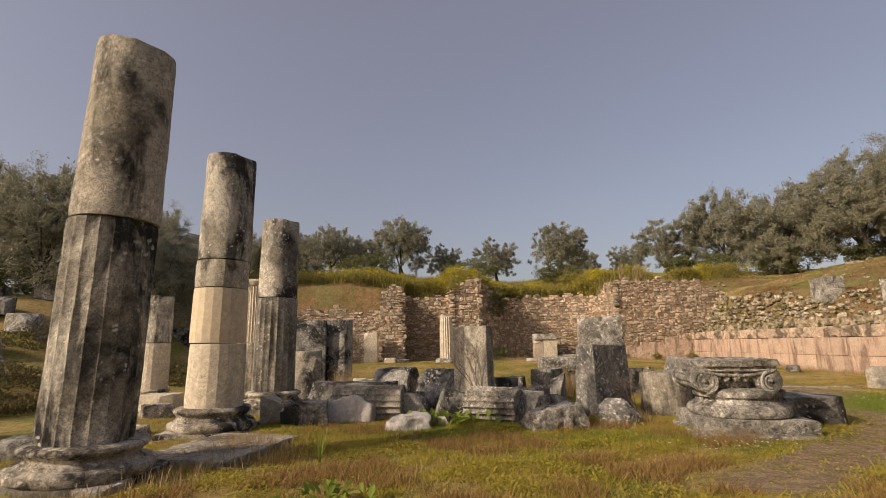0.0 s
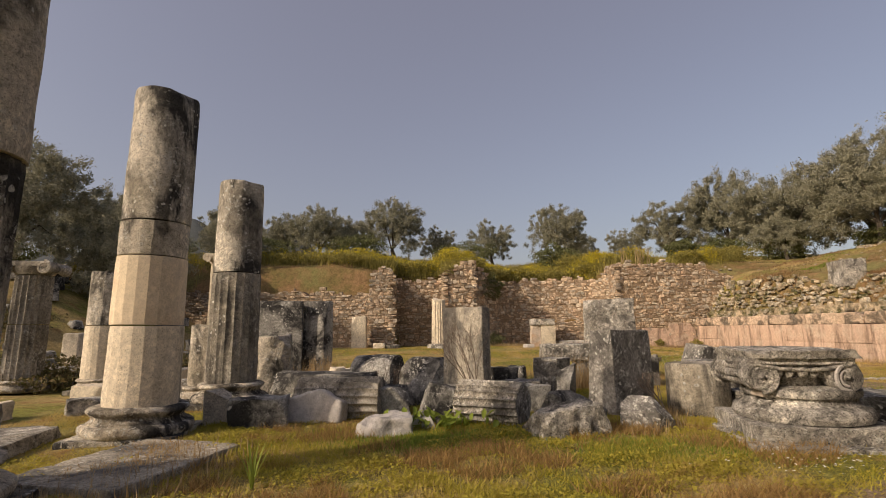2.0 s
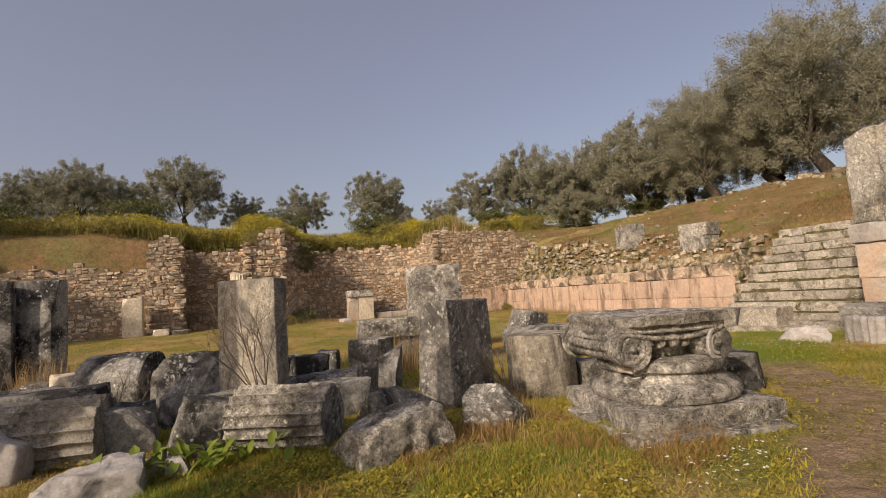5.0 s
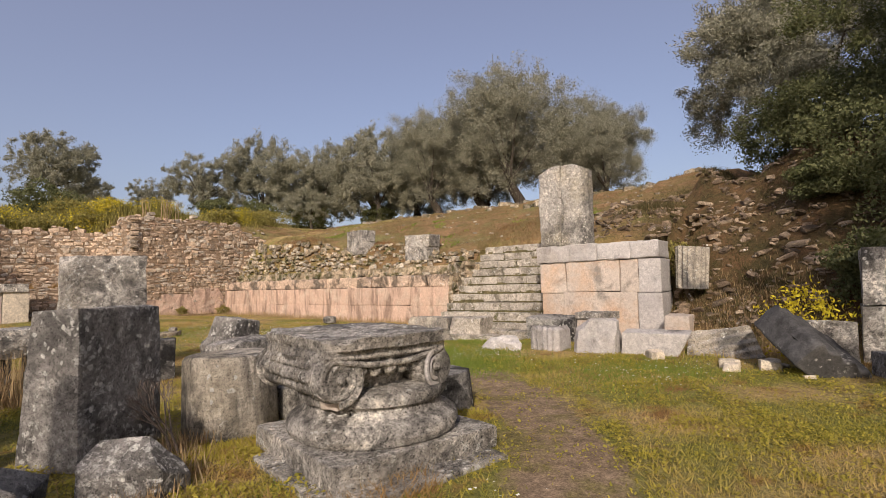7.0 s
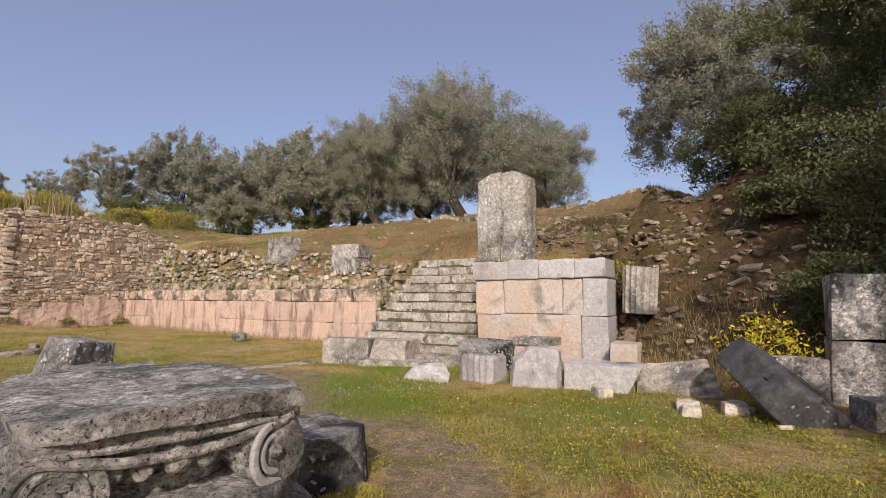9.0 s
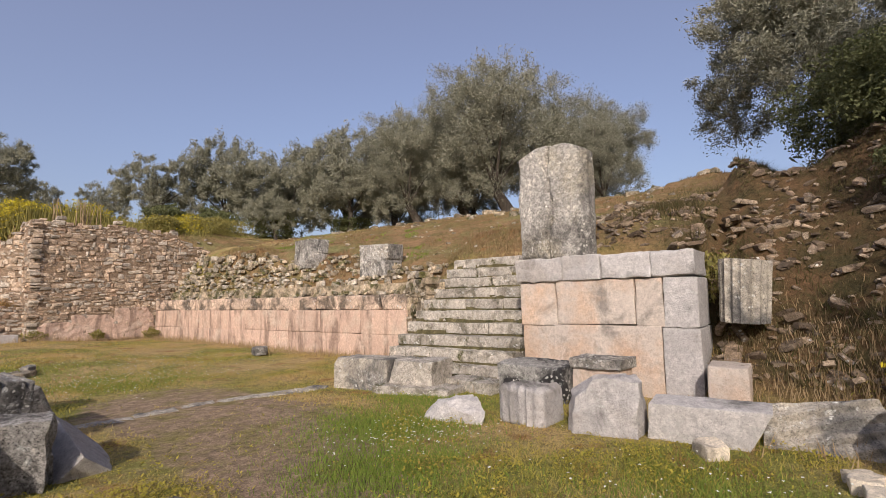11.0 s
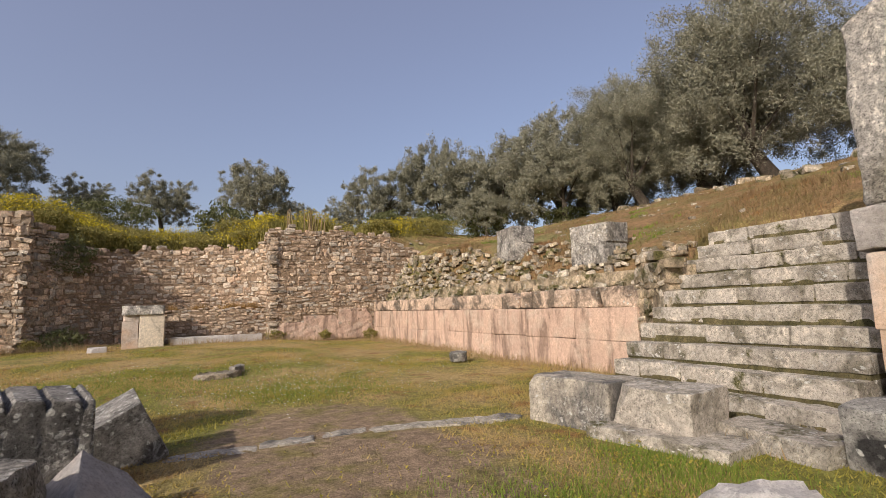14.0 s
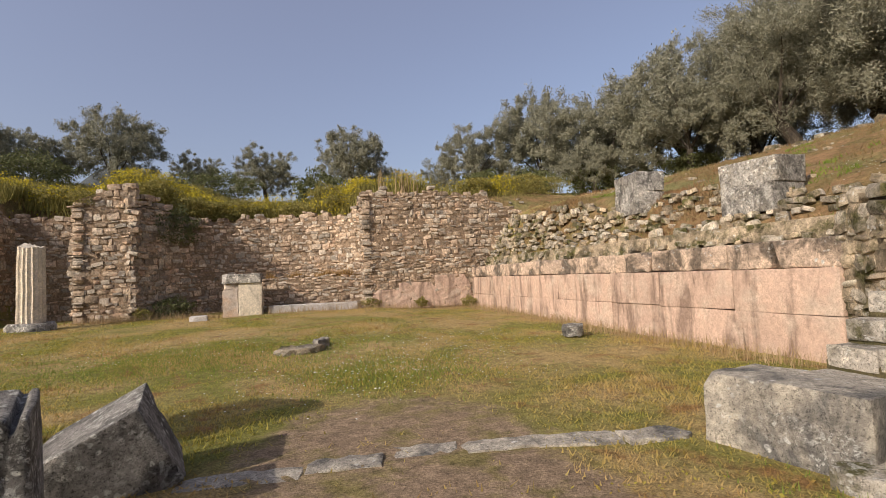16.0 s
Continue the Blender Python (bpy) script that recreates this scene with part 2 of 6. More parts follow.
M_GROUND = ground_mat()
M_OLIVE = leaf_mat("olive_leaves", (0.20, 0.20, 0.135), (0.39, 0.375, 0.285), 0.32)
M_DARKLEAF = leaf_mat("dark_leaves", (0.085, 0.098, 0.036), (0.19, 0.195, 0.09), 0.3)
M_GRASS = leaf_mat("grass_blades", (0.25, 0.245, 0.045), (0.48, 0.40, 0.09), 0.45, (0.54, 0.385, 0.155))
M_HILLGRASS = leaf_mat("hill_grass", (0.165, 0.15, 0.055), (0.27, 0.20, 0.10), 0.3, (0.27, 0.165, 0.085))
# darker than the hill grass: the bank's shade is put into the colour
M_SHADEWEED = leaf_mat("bank_weeds", (0.07, 0.075, 0.025), (0.17, 0.125, 0.06), 0.3)
M_CLOVER = leaf_mat("turf_leaves", (0.25, 0.245, 0.035), (0.56, 0.46, 0.075), 0.45, (0.44, 0.37, 0.07))
M_DEAD = leaf_mat("withered_weeds", (0.24, 0.145, 0.055), (0.46, 0.30, 0.12), 0.4)
M_LUSH = leaf_mat("lush_grass", (0.15, 0.22, 0.035), (0.27, 0.32, 0.06), 0.42)
M_STRAW = leaf_mat("dry_stalks", (0.30, 0.20, 0.10), (0.42, 0.32, 0.18), 0.2)
M_MUSTARD = leaf_mat("mustard_flowers", (0.50, 0.40, 0.02), (0.62, 0.52, 0.04), 0.3)
M_WEED = leaf_mat("weed_leaves", (0.17, 0.165, 0.045), (0.36, 0.30, 0.09), 0.3)
M_PETAL = leaf_mat("daisy_petals", (0.72, 0.72, 0.66), (0.8, 0.8, 0.75), 0.2)
M_BARK = stone_mat("olive_bark", (0.14, 0.115, 0.09), (0.05, 0.042, 0.034), 0.5, 4, 0.2, vary=0.1, bump=1.0, streak=3)
M_TWIG = stone_mat("bare_twigs", (0.24, 0.19, 0.15), (0.13, 0.10, 0.08), 0.5, 8, 0.2, vary=0.1, bump=0.3)
M_HILL = stone_mat("far_hill", (0.085, 0.095, 0.10), (0.06, 0.07, 0.075), 0.5, 0.01, 0.2, vary=0, bump=0.0)


# ---- shaping helpers ----
def finish(bm, mat, angle=38):
    me = bpy.data.meshes.new("mesh")
    bm.normal_update()
    bm.to_mesh(me)
    bm.free()
    for p in me.polygons:
        p.use_smooth = True
    me.set_sharp_from_angle(angle=radians(angle))
    me.materials.append(mat)
    return me


def part(name, bm, mat, parent, label="", m=None, angle=38):
    ob = new(name, finish(bm, mat, angle))
    ob.parent = parent
    if m is not None:
        ob.matrix_basis = m
    return tagged(ob, label)


def thing(name, bm, mat, label, category, m, group="", kind="", angle=38):
    ob = new(name, finish(bm, mat, angle))
    ob.matrix_basis = m
    return tagged(ob, label, category, group, kind)


def stand(name, label, category, m=Matrix(), group="", kind=""):
    ob = new(name)
    ob.empty_display_size = 0.2
    ob.matrix_basis = m
    return tagged(ob, label, category, group, kind)


def raw(name, verts, faces, mat, parent=None, smooth=False):
    me = bpy.data.meshes.new(name)
    verts, faces = np.asarray(verts, float), np.asarray(faces, int)
    k = faces.shape[1]
    me.vertices.add(len(verts))
    me.vertices.foreach_set("co", verts.ravel())
    me.loops.add(len(faces) * k)
    me.loops.foreach_set("vertex_index", faces.ravel())
    me.polygons.add(len(faces))
    me.polygons.foreach_set("loop_start", np.arange(0, len(faces) * k, k))
    me.polygons.foreach_set("use_smooth", np.full(len(faces), smooth))
    me.update(calc_edges=True)
    me.materials.append(mat)
    ob = new(name, me)
    if parent:
        ob.parent = parent
    return ob


def even(c, res, r, half):
    """Grid place along one axis, with the outermost row kept close to the edge."""
    s, step = abs(c), 2 / (res + 1)
    if s > 1 - step / 2 or res < 3:
        return c * half
    return math.copysign(s / (1 - step) * (1 - min(0.8 * step, 1.4 * r / half)) * half, c)


def cut_bm(sx, sy, sz, seed, rnd, rough, chops, res, top, lean, deep):
    """A block broken along flat planes: crisp arrises with small chips, slightly uneven faces."""
    rng = random.Random(seed)
    bm = bmesh.new()
    bmesh.ops.create_cube(bm, size=1)
    h = Vector((sx / 2, sy / 2, sz / 2))
    small = min(sx, sy, sz)
    for v in bm.verts:
        v.co = Vector((v.co.x * sx, v.co.y * sy, v.co.z * sz)) + Vector((rng.uniform(-1, 1), rng.uniform(-1, 1), rng.uniform(-1, 1))) * small * 0.035
    for _ in range(chops):
        n = Vector((rng.choice((-1, 1)) * rng.uniform(0.3, 1), rng.choice((-1, 1)) * rng.uniform(0.3, 1), rng.uniform(-0.2, 1.1))).normalized()
        reach = sum(abs(n[k]) * h[k] for k in range(3)) - rng.uniform(0.4, 1.0) * deep * 1.6 * (0.6 * small + 0.4 * min(2 * small, (sx + sy + sz) / 3))
        cut = bmesh.ops.bisect_plane(bm, geom=bm.verts[:] + bm.edges[:] + bm.faces[:], plane_co=n * reach, plane_no=n, clear_outer=True)
        rim = [e for e in cut["geom_cut"] if isinstance(e, bmesh.types.BMEdge)]
        if rim:
            bmesh.ops.edgeloop_fill(bm, edges=rim)
    edges = [e for e in bm.edges if len(e.link_faces) == 2 and e.calc_face_angle(0) > 0.2]
    bmesh.ops.bevel(bm, geom=edges, offset=min(rnd * 0.55, small * 0.12), segments=2, profile=0.6, affect="EDGES", clamp_overlap=True)
    limit = max(max(sx, sy, sz) / (res * 1.6 + 2), 0.045)
    for _ in range(4):
        bmesh.ops.triangulate(bm, faces=[f for f in bm.faces if len(f.verts) > 3])
        long = [e for e in bm.edges if e.calc_length() > limit * 1.3]
        if not long or len(bm.faces) > 3500:
            break
        bmesh.ops.subdivide_edges(bm, edges=long, cuts=1)
    bmesh.ops.triangulate(bm, faces=[f for f in bm.faces if len(f.verts) > 3])
    off = Vector((rng.uniform(0, 50), rng.uniform(0, 50), rng.uniform(0, 50)))
    for v in bm.verts:
        p = v.co.copy()
        chip = max(0.0, noise.noise(p * 7 + off) - 0.25)
        edge = sum(max(0.0, abs(p[k]) / h[k] - 0.8) * 5 for k in range(3)) - 1
        p += noise.noise_vector(p * 2.2 / max(0.3, small) + off) * rough * 0.8 + noise.noise_vector(p * 9 + off) * rough * 0.45
        if edge > 0.3:
            p *= 1 - chip * min(1, edge) * min(0.25, 0.09 / max(sx, sy, sz))
        u = (p.z + h.z) / sz
        p.x = p.x * (1 + (top[0] - 1) * u) + lean[0] * u
        p.y = p.y * (1 + (top[1] - 1) * u) + lean[1] * u
        v.co = (p.x, p.y, p.z + h.z)
    bmesh.ops.recalc_face_normals(bm, faces=bm.faces[:])
    return bm


def stone_bm(sx, sy, sz, seed, rnd=0.03, rough=0.012, chops=0, res=6, top=(1, 1), lean=(0, 0), deep=0.22):
    """A block with worn edges, uneven faces and chopped corners; its base is at z = 0."""
    if 3 <= res < 20:
        return cut_bm(sx, sy, sz, seed, rnd, rough, chops, res, top, lean, deep)
    rng = random.Random(seed)
    bm = bmesh.new()
    bmesh.ops.create_cube(bm, size=2)
    bmesh.ops.subdivide_edges(bm, edges=bm.edges[:], cuts=res, use_grid_fill=True)
    h = Vector((sx / 2, sy / 2, sz / 2))
    planes = []
    for _ in range(chops):
        n = Vector((rng.choice((-1, 1)) * rng.uniform(0.3, 1), rng.choice((-1, 1)) * rng.uniform(0.3, 1), rng.uniform(-0.3, 1.1)))
        n.normalize()
        reach = sum(abs(n[k]) * h[k] for k in range(3))
        planes.append((n, reach - rng.uniform(0.4, 1.0) * deep * min(sx, sy, sz) * 1.6))
    off = Vector((rng.uniform(0, 50), rng.uniform(0, 50), rng.uniform(0, 50)))
    r = min(rnd, 0.45 * min(sx, sy, sz))
    for v in bm.verts:
        p = Vector((even(v.co[k], res, r, h[k]) for k in range(3)))
        q = Vector((max(-(h[k] - r), min(h[k] - r, p[k])) for k in range(3)))
        d = p - q
        if d.length > 1e-6:
            p = q + d.normalized() * r
        for n, reach in planes:
            over = p.dot(n) - reach
            if over > 0:
                p -= n * over
        f = 1.0 / max(0.15, min(sx, sy, sz))
        w = noise.noise_vector(p * f * 0.9 + off) * rough * 1.6 + noise.noise_vector(p * f * 3.1 + off) * rough
        p += w
        u = (p.z + h.z) / sz
        p.x = p.x * (1 + (top[0] - 1) * u) + lean[0] * u
        p.y = p.y * (1 + (top[1] - 1) * u) + lean[1] * u
        v.co = (p.x, p.y, p.z + h.z)
    return bm


def lathe_bm(profile, seg=48, rough=0.0, seed=0, radial=None, closed=True):
    """Turns a profile of (radius, z); radial(angle, z) scales the radius."""
    bm = bmesh.new()
    off = Vector((seed * 3.7, seed * 1.3, seed * 0.7))
    rings = []
    for r, z in profile:
        ring = []
        for k in range(seg):
            a = 2 * math.pi * k / seg
            rr = r * (radial(a, z) if radial else 1)
            p = Vector((rr * math.cos(a), rr * math.sin(a), z))
            if rough:
                p += noise.noise_vector(p * 2.2 + off) * rough * 1.5 + noise.noise_vector(p * 8 + off) * rough * 0.6
            ring.append(bm.verts.new(p))
        rings.append(ring)
    for a, b in zip(rings, rings[1:]):
        for k in range(seg):
            bm.faces.new((a[k], a[(k + 1) % seg], b[(k + 1) % seg], b[k]))
    if closed:
        bm.faces.new(rings[0][::-1])
        bm.faces.new(rings[-1])
    return bm


def facets(n, a, turn=0.0):
    w = 2 * math.pi / n
    u = ((a + turn) % w) - w / 2
    return math.cos(w / 2) / math.cos(u)


def flutes(n, a, depth):
    return 1 - depth * abs(math.sin(n * a / 2)) ** 0.7


def drum_bm(r0, r1, h, style, n=20, seed=0, rough=0.006, broken=0.0, seg=120):
    rows = max(6, int(h / 0.09))
    rng = random.Random(seed)
    tilt = (rng.uniform(-1, 1) * broken, rng.uniform(-1, 1) * broken)
    prof = []
    for k in range(rows + 1):
        u = k / rows
        e = 0.985 if k in (0, rows) else 1
        prof.append(((r0 + (r1 - r0) * u) * e, u * h))
    rad = None
    if style == "facet":
        rad = lambda a, z: facets(n, a)
    elif style == "flute":
        rad = lambda a, z: flutes(n, a, 0.13)
    elif style == "worn":
        rad = lambda a, z: flutes(n, a, 0.05 + 0.02 * math.sin(z * 4 + a * 2))
    bm = lathe_bm(prof, seg if style != "plain" else 64, rough, seed, rad)
    for v in bm.verts:
        u = max(0, (v.co.z / h - 0.75) / 0.25)
        if broken:
            v.co.z += u * (tilt[0] * v.co.x + tilt[1] * v.co.y) / r0 * 0.6 + u * broken * 0.5 * noise.noise(v.co * 5)
            ch = v.co.x * 0.8 + v.co.y * -0.6 + (v.co.z - h) * 0.9 - r1 * 0.85
            if ch > 0:
                v.co -= Vector((0.8, -0.6, 0.9)).normalized() * ch * 0.7
    return bm


ATTIC = [(0.60, 0.0), (0.635, 0.03), (0.645, 0.075), (0.63, 0.12), (0.595, 0.145), (0.55, 0.15), (0.545, 0.165), (0.515, 0.185), (0.50, 0.21),
         (0.505, 0.235), (0.525, 0.25), (0.53, 0.262), (0.555, 0.275), (0.565, 0.30), (0.55, 0.33), (0.51, 0.345), (0.49, 0.35)]


def base_profile(s, hz):
    return [(r * s, z * hz) for r, z in ATTIC]


# ---- terrain ----
def sstep(a, b, v):
    u = np.clip((v - a) / (b - a), 0, 1)
    return u * u * (3 - 2 * u)


BACK_X = np.array([-60, -3.7, -3.5, -2.5, -2.4, 0.2, 0.3, 2.0, 2.4, 3.4, 5.0, 7.5, 9.2, 9.9, 10.3, 14.4, 15, 60])
BACK_Y = np.array([30.2, 30.2, 30.4, 30.4, 31.9, 31.9, 30.4, 30.4, 30.7, 31.7, 32.5, 32.5, 31.8, 31.2, 30.2, 30.2, 30.2, 30.2])
HILL_Y = np.array([-80, -10, 1.0, 3.5, 5.0, 6.5, 7.6, 7.75, 10.6, 10.75, 14.1, 14.3, 29.0, 31, 60])
HILL_X = np.array([8.0, 9.2, 10.9, 11.9, 12.2, 12.5, 12.9, 13.8, 13.8, 15.3, 15.3, 15.25, 14.95, 14.9, 14.9])


def height(x, y):
    x, y = np.asarray(x, float), np.asarray(y, float)
    g = 0.33 * sstep(17, 27, y) * (1 - 0.65 * sstep(9, 14, x))
    g = g + 0.025 * np.sin(x * 1.3 + 0.7 * y) * np.sin(y * 0.9 - 0.4 * x) + 0.012 * np.sin(3.1 * x + 1.7) * np.sin(2.7 * y)
    g = g + 3.1 * sstep(-10, -18, x) * sstep(12, 22, y) + 1.0 * sstep(-7, -30, x)
    yb = np.interp(x, BACK_X, BACK_Y)
    far = np.clip(y - yb, 0, 16)
    terrace = 4.5 - 0.4 * sstep(2.0, 2.8, x) * sstep(10.0, 9.4, x) + 0.3 * sstep(-3.5, -6, x) + 0.17 * far + 0.35 * sstep(0.3, 1.8, y - yb) + 0.12 * np.sin(x * 0.8) * sstep(0.5, 3, y - yb)
    tb = sstep(0.0, 0.35, y - yb) * sstep(-30, -20, x)
    z = g * (1 - tb) + np.maximum(terrace, g) * tb
    xh = np.interp(y, HILL_Y, HILL_X)
    d = x - xh
    seat = sstep(7.6, 7.8, y)
    pink = sstep(14.1, 14.4, y)
    start = 2.25 * seat + (1.72 - 2.25) * pink + 0.25 * sstep(10.6, 10.8, y) * (1 - pink)
    rise = 0.55 + 0.95 * np.clip((y - 14.3) / 14.7, 0, 1)
    shoulder = start + 1.5 * rise
    hill = start + np.clip(d, 0, 1.5) * rise + np.clip(d - 1.5, 0, 11) * (6.15 - shoulder) / 11 + np.clip(d - 12.5, 0, 40) * 0.05
    bank = np.clip(d, 0, 4.6) * (0.95 + 0.10 * np.sin(y * 1.7) + 0.12 * sstep(5, 1, y)) + np.clip(d - 4.6, 0, 12) * 0.17
    hill = hill * seat + bank * (1 - seat)
    hill = hill + 0.10 * np.sin(2.1 * x + y) * np.sin(1.6 * y - x) * sstep(0.2, 1.5, d)
    return np.where(d > 0, np.maximum(z, hill), z)


def axis_points(lo, hi, step):
    inner = list(np.arange(lo, hi + step / 2, step))
    left, right, d = [], [], step
    a, b = lo, hi
    while d < 1200:
        d *= 1.6
        a, b = a - d, b + d
        left.insert(0, a)
        right.append(b)
    return np.array(left + inner + right)


PATH_LINE = np.array([(3.0, 4.9), (4.5, 5.95), (5.8, 6.85), (6.9, 7.8), (7.7, 9.3), (8.2, 10.9), (8.7, 12.4), (8.6, 14.6)])


def soil_at(x, y):
    best = np.full(np.shape(x), 99.0)
    for k, (a, b) in enumerate(zip(PATH_LINE, PATH_LINE[1:])):
        u = np.clip(((x - a[0]) * (b - a)[0] + (y - a[1]) * (b - a)[1]) / ((b - a) ** 2).sum(), 0, 1)
        w = 0.52 + 0.9 * sstep(3, 6, k + u)
        best = np.minimum(best, np.hypot(x - a[0] - u * (b - a)[0], y - a[1] - u * (b - a)[1]) / w)
    return 1 - sstep(0.55, 1.25, best)


def build_ground():
    xs, ys = axis_points(-24, 36, 0.36), axis_points(-10, 52, 0.36)
    X, Y = np.meshgrid(xs, ys)
    Z = height(X, Y)
    n, m = X.shape
    i = np.arange(n * m).reshape(n, m)
    faces = np.stack([i[:-1, :-1], i[:-1, 1:], i[1:, 1:], i[1:, :-1]], -1).reshape(-1, 4)
    ob = raw("ground", np.stack([X, Y, Z], -1).reshape(-1, 3), faces, M_GROUND, smooth=True)
    xh = np.interp(Y, HILL_Y, HILL_X)
    bank = np.clip(sstep(0.0, 0.6, X - xh) * sstep(30, 24, Y) + sstep(-0.6, -0.1, Y - np.interp(X, BACK_X, BACK_Y)) * sstep(2.2, 0.8, Y - np.interp(X, BACK_X, BACK_Y)), 0, 1)
    # the third mask bounds the bank earth darkened for soil and tree shade
    for key, values in (("soil", soil_at(X, Y)), ("bank", bank), ("loam_shade", sstep(0.0, 0.4, X - xh) * sstep(9.5, 7.6, Y))):
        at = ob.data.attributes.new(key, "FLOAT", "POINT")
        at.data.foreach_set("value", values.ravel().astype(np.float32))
    return tagged(ob, "uneven grassy ground with a trodden earth path and a red earth slope", "ground", kind="structure")


build_ground()


# ---- rubble walls ----
def rubble_variants(count, seed):
    out = []
    for k in range(count):
        bm = stone_bm(1, 1, 1, seed + k, rnd=0.2, rough=0.075, chops=3, res=1, deep=0.16)
        for v in bm.verts:
            v.co.z -= 0.5
        bmesh.ops.triangulate(bm, faces=bm.faces[:])
        out.append(bm)
    return out


def variant_meshes(count, seed, mat):
    pack = []
    for bm in rubble_variants(count, seed):
        bm.verts.index_update()
        vs = np.array([v.co[:] for v in bm.verts])
        fs = np.array([[v.index for v in f.verts] for f in bm.faces])
        pack.append((finish(bm, mat, 60), vs, fs))
    return pack


PACK = variant_meshes(10, 100, M_RUBBLE)
PACK2 = variant_meshes(10, 300, M_RUBBLE2)
PACK3 = variant_meshes(8, 330, M_BANKSTONE)


def place_pieces(parent, spots, pack, keep, name="stone"):
    """spots: poses with scale. The first `keep` become stones of their own; the rest are one mesh."""
    vs, fs, base = [], [], 0
    rng = random.Random(len(spots))
    for k, m in enumerate(spots):
        me, v, f = pack[rng.randrange(len(pack))]
        if k < keep:
            ob = new(name, me)
            ob.parent = parent
            ob.matrix_basis = m
        else:
            a = np.array(m)
            vs.append(v @ a[:3, :3].T + a[:3, 3])
            fs.append(f + base)
            base += len(v)
    if vs:
        tagged(raw("rubble", np.concatenate(vs), np.concatenate(fs), pack[0][0].materials[0], parent), "small uneven stones laid in courses", kind="stuff")


def rubble_face(parent, line, z0, top, pack, seed, keep=300, back=0.0, course=(0.075, 0.25), width=(0.09, 0.42), gap=0.012, proud=0.04, skip=0.0, nearest=None, loose=0.0, depth=0.34):
    """Courses of stones along a line of plan points (the face is on the right hand of the line); top(s) is the wall's height at the length s."""
    rng = random.Random(seed)
    pts = [Vector((*p, 0)) for p in line]
    cum = [0.0]
    for a, b in zip(pts, pts[1:]):
        cum.append(cum[-1] + (b - a).length)
    spots = []
    z = z0
    while z < max(top(s) for s in np.linspace(0, cum[-1], 40)):
        h = course[0] + (course[1] - course[0]) * rng.random() ** 1.7
        s = -rng.uniform(0, 0.2)
        while s < cum[-1]:
            w = rng.uniform(*width) * (0.7 + h / course[1] * 0.5)
            mid = min(max(s + w / 2, 0.01), cum[-1] - 0.01)
            hh = h * rng.uniform(0.78, 1.16)
            if z + hh * 0.5 < top(mid) and rng.random() > skip:
                k = max(i for i in range(len(cum) - 1) if cum[i] <= mid)
                d = (pts[k + 1] - pts[k]).normalized()
                p = pts[k] + d * (mid - cum[k])
                nrm = Vector((d.y, -d.x, 0))
                p += nrm * (rng.uniform(-0.5, 1) * proud - depth / 2 + 0.025 - (back(mid) if callable(back) else back) * (z - z0))
                m = Matrix.Translation((p.x, p.y, z + hh / 2 + rng.uniform(-0.035, 0.035) + rng.uniform(-1, 1) * loose * 0.4)) @ Matrix.Rotation(math.atan2(d.y, d.x) + rng.gauss(0, 0.05 + loose * 2), 4, "Z") @ Matrix.Rotation(rng.gauss(0, 0.11 + loose), 4, "Y")
                spots.append(m @ Matrix.Diagonal((w * 1.07 - gap, depth, hh * 1.1 - gap * 0.6, 1)))
            s += w
        z += h
    if nearest:
        spots.sort(key=lambda m: (m.translation.xy - Vector(nearest)).length)
    place_pieces(parent, spots, pack, keep)


def core(name, line, thick, z0, top, label, mat=M_MORTAR, back=0.0, step=0.3):
    """The body of a wall behind its facing stones: on the left hand of the line, with an uneven top."""
    pts = [Vector((*p, 0)) for p in line]
    samples = []
    total = 0.0
    for a, b in zip(pts, pts[1:]):
        L = (b - a).length
        d = (b - a).normalized()
        n = max(1, int(L / step))
        for k in range(n + 1):
            samples.append((a + d * (L * k / n), Vector((-d.y, d.x, 0)), total + L * k / n))
        total += L
    verts, faces = [], []
    for p, nrm, s in samples:
        t = top(s) - 0.05
        sh = back * (t - z0)
        f = p + nrm * 0.008
        verts += [(f.x, f.y, z0), (f.x + nrm.x * sh, f.y + nrm.y * sh, t), (f.x + nrm.x * (thick + sh), f.y + nrm.y * (thick + sh), t), (f.x + nrm.x * (thick + sh), f.y + nrm.y * (thick + sh), z0)]
    for k in range(len(samples) - 1):
        a, b = 4 * k, 4 * k + 4
        for j in range(4):
            faces.append((a + j, a + (j + 1) % 4, b + (j + 1) % 4, b + j)[::-1])
    e = 4 * (len(samples) - 1)
    faces += [(0, 1, 2, 3), (e + 3, e + 2, e + 1, e)]
    ob = raw(name, verts, faces, mat)
    return tagged(ob, label, "wall", kind="structure")


def ragged(level, amp, seed):
    return lambda s: level + amp * (noise.noise(Vector((s * 0.9, seed * 7.1, 0))) + 1.1 * noise.noise(Vector((s * 2.7, seed * 3.3, 5))))


# back wall: from the pink wall's corner leftwards
top_right = lambda s: ragged(4.75, 0.28, 1)(s) - 0.28 * max(0, s - 4.3)
w = core("wall_back_right", [(10.0, 29.3), (16.6, 29.3)], 0.9, 0.0, top_right, "tall rubble stone wall with pinkish render at its foot")
rubble_face(w, [(10.0, 29.3), (16.6, 29.3)], 0.3, top_right, PACK, 11, 300)
w = core("wall_recess_side", [(10.0, 30.9), (10.0, 29.33)], 0.6, 0.0, ragged(4.8, 0.15, 2), "short rubble side wall of the recess")
rubble_face(w, [(10.0, 30.9), (10.0, 29.33)], 0.3, ragged(4.8, 0.15, 2), PACK, 12, 120)
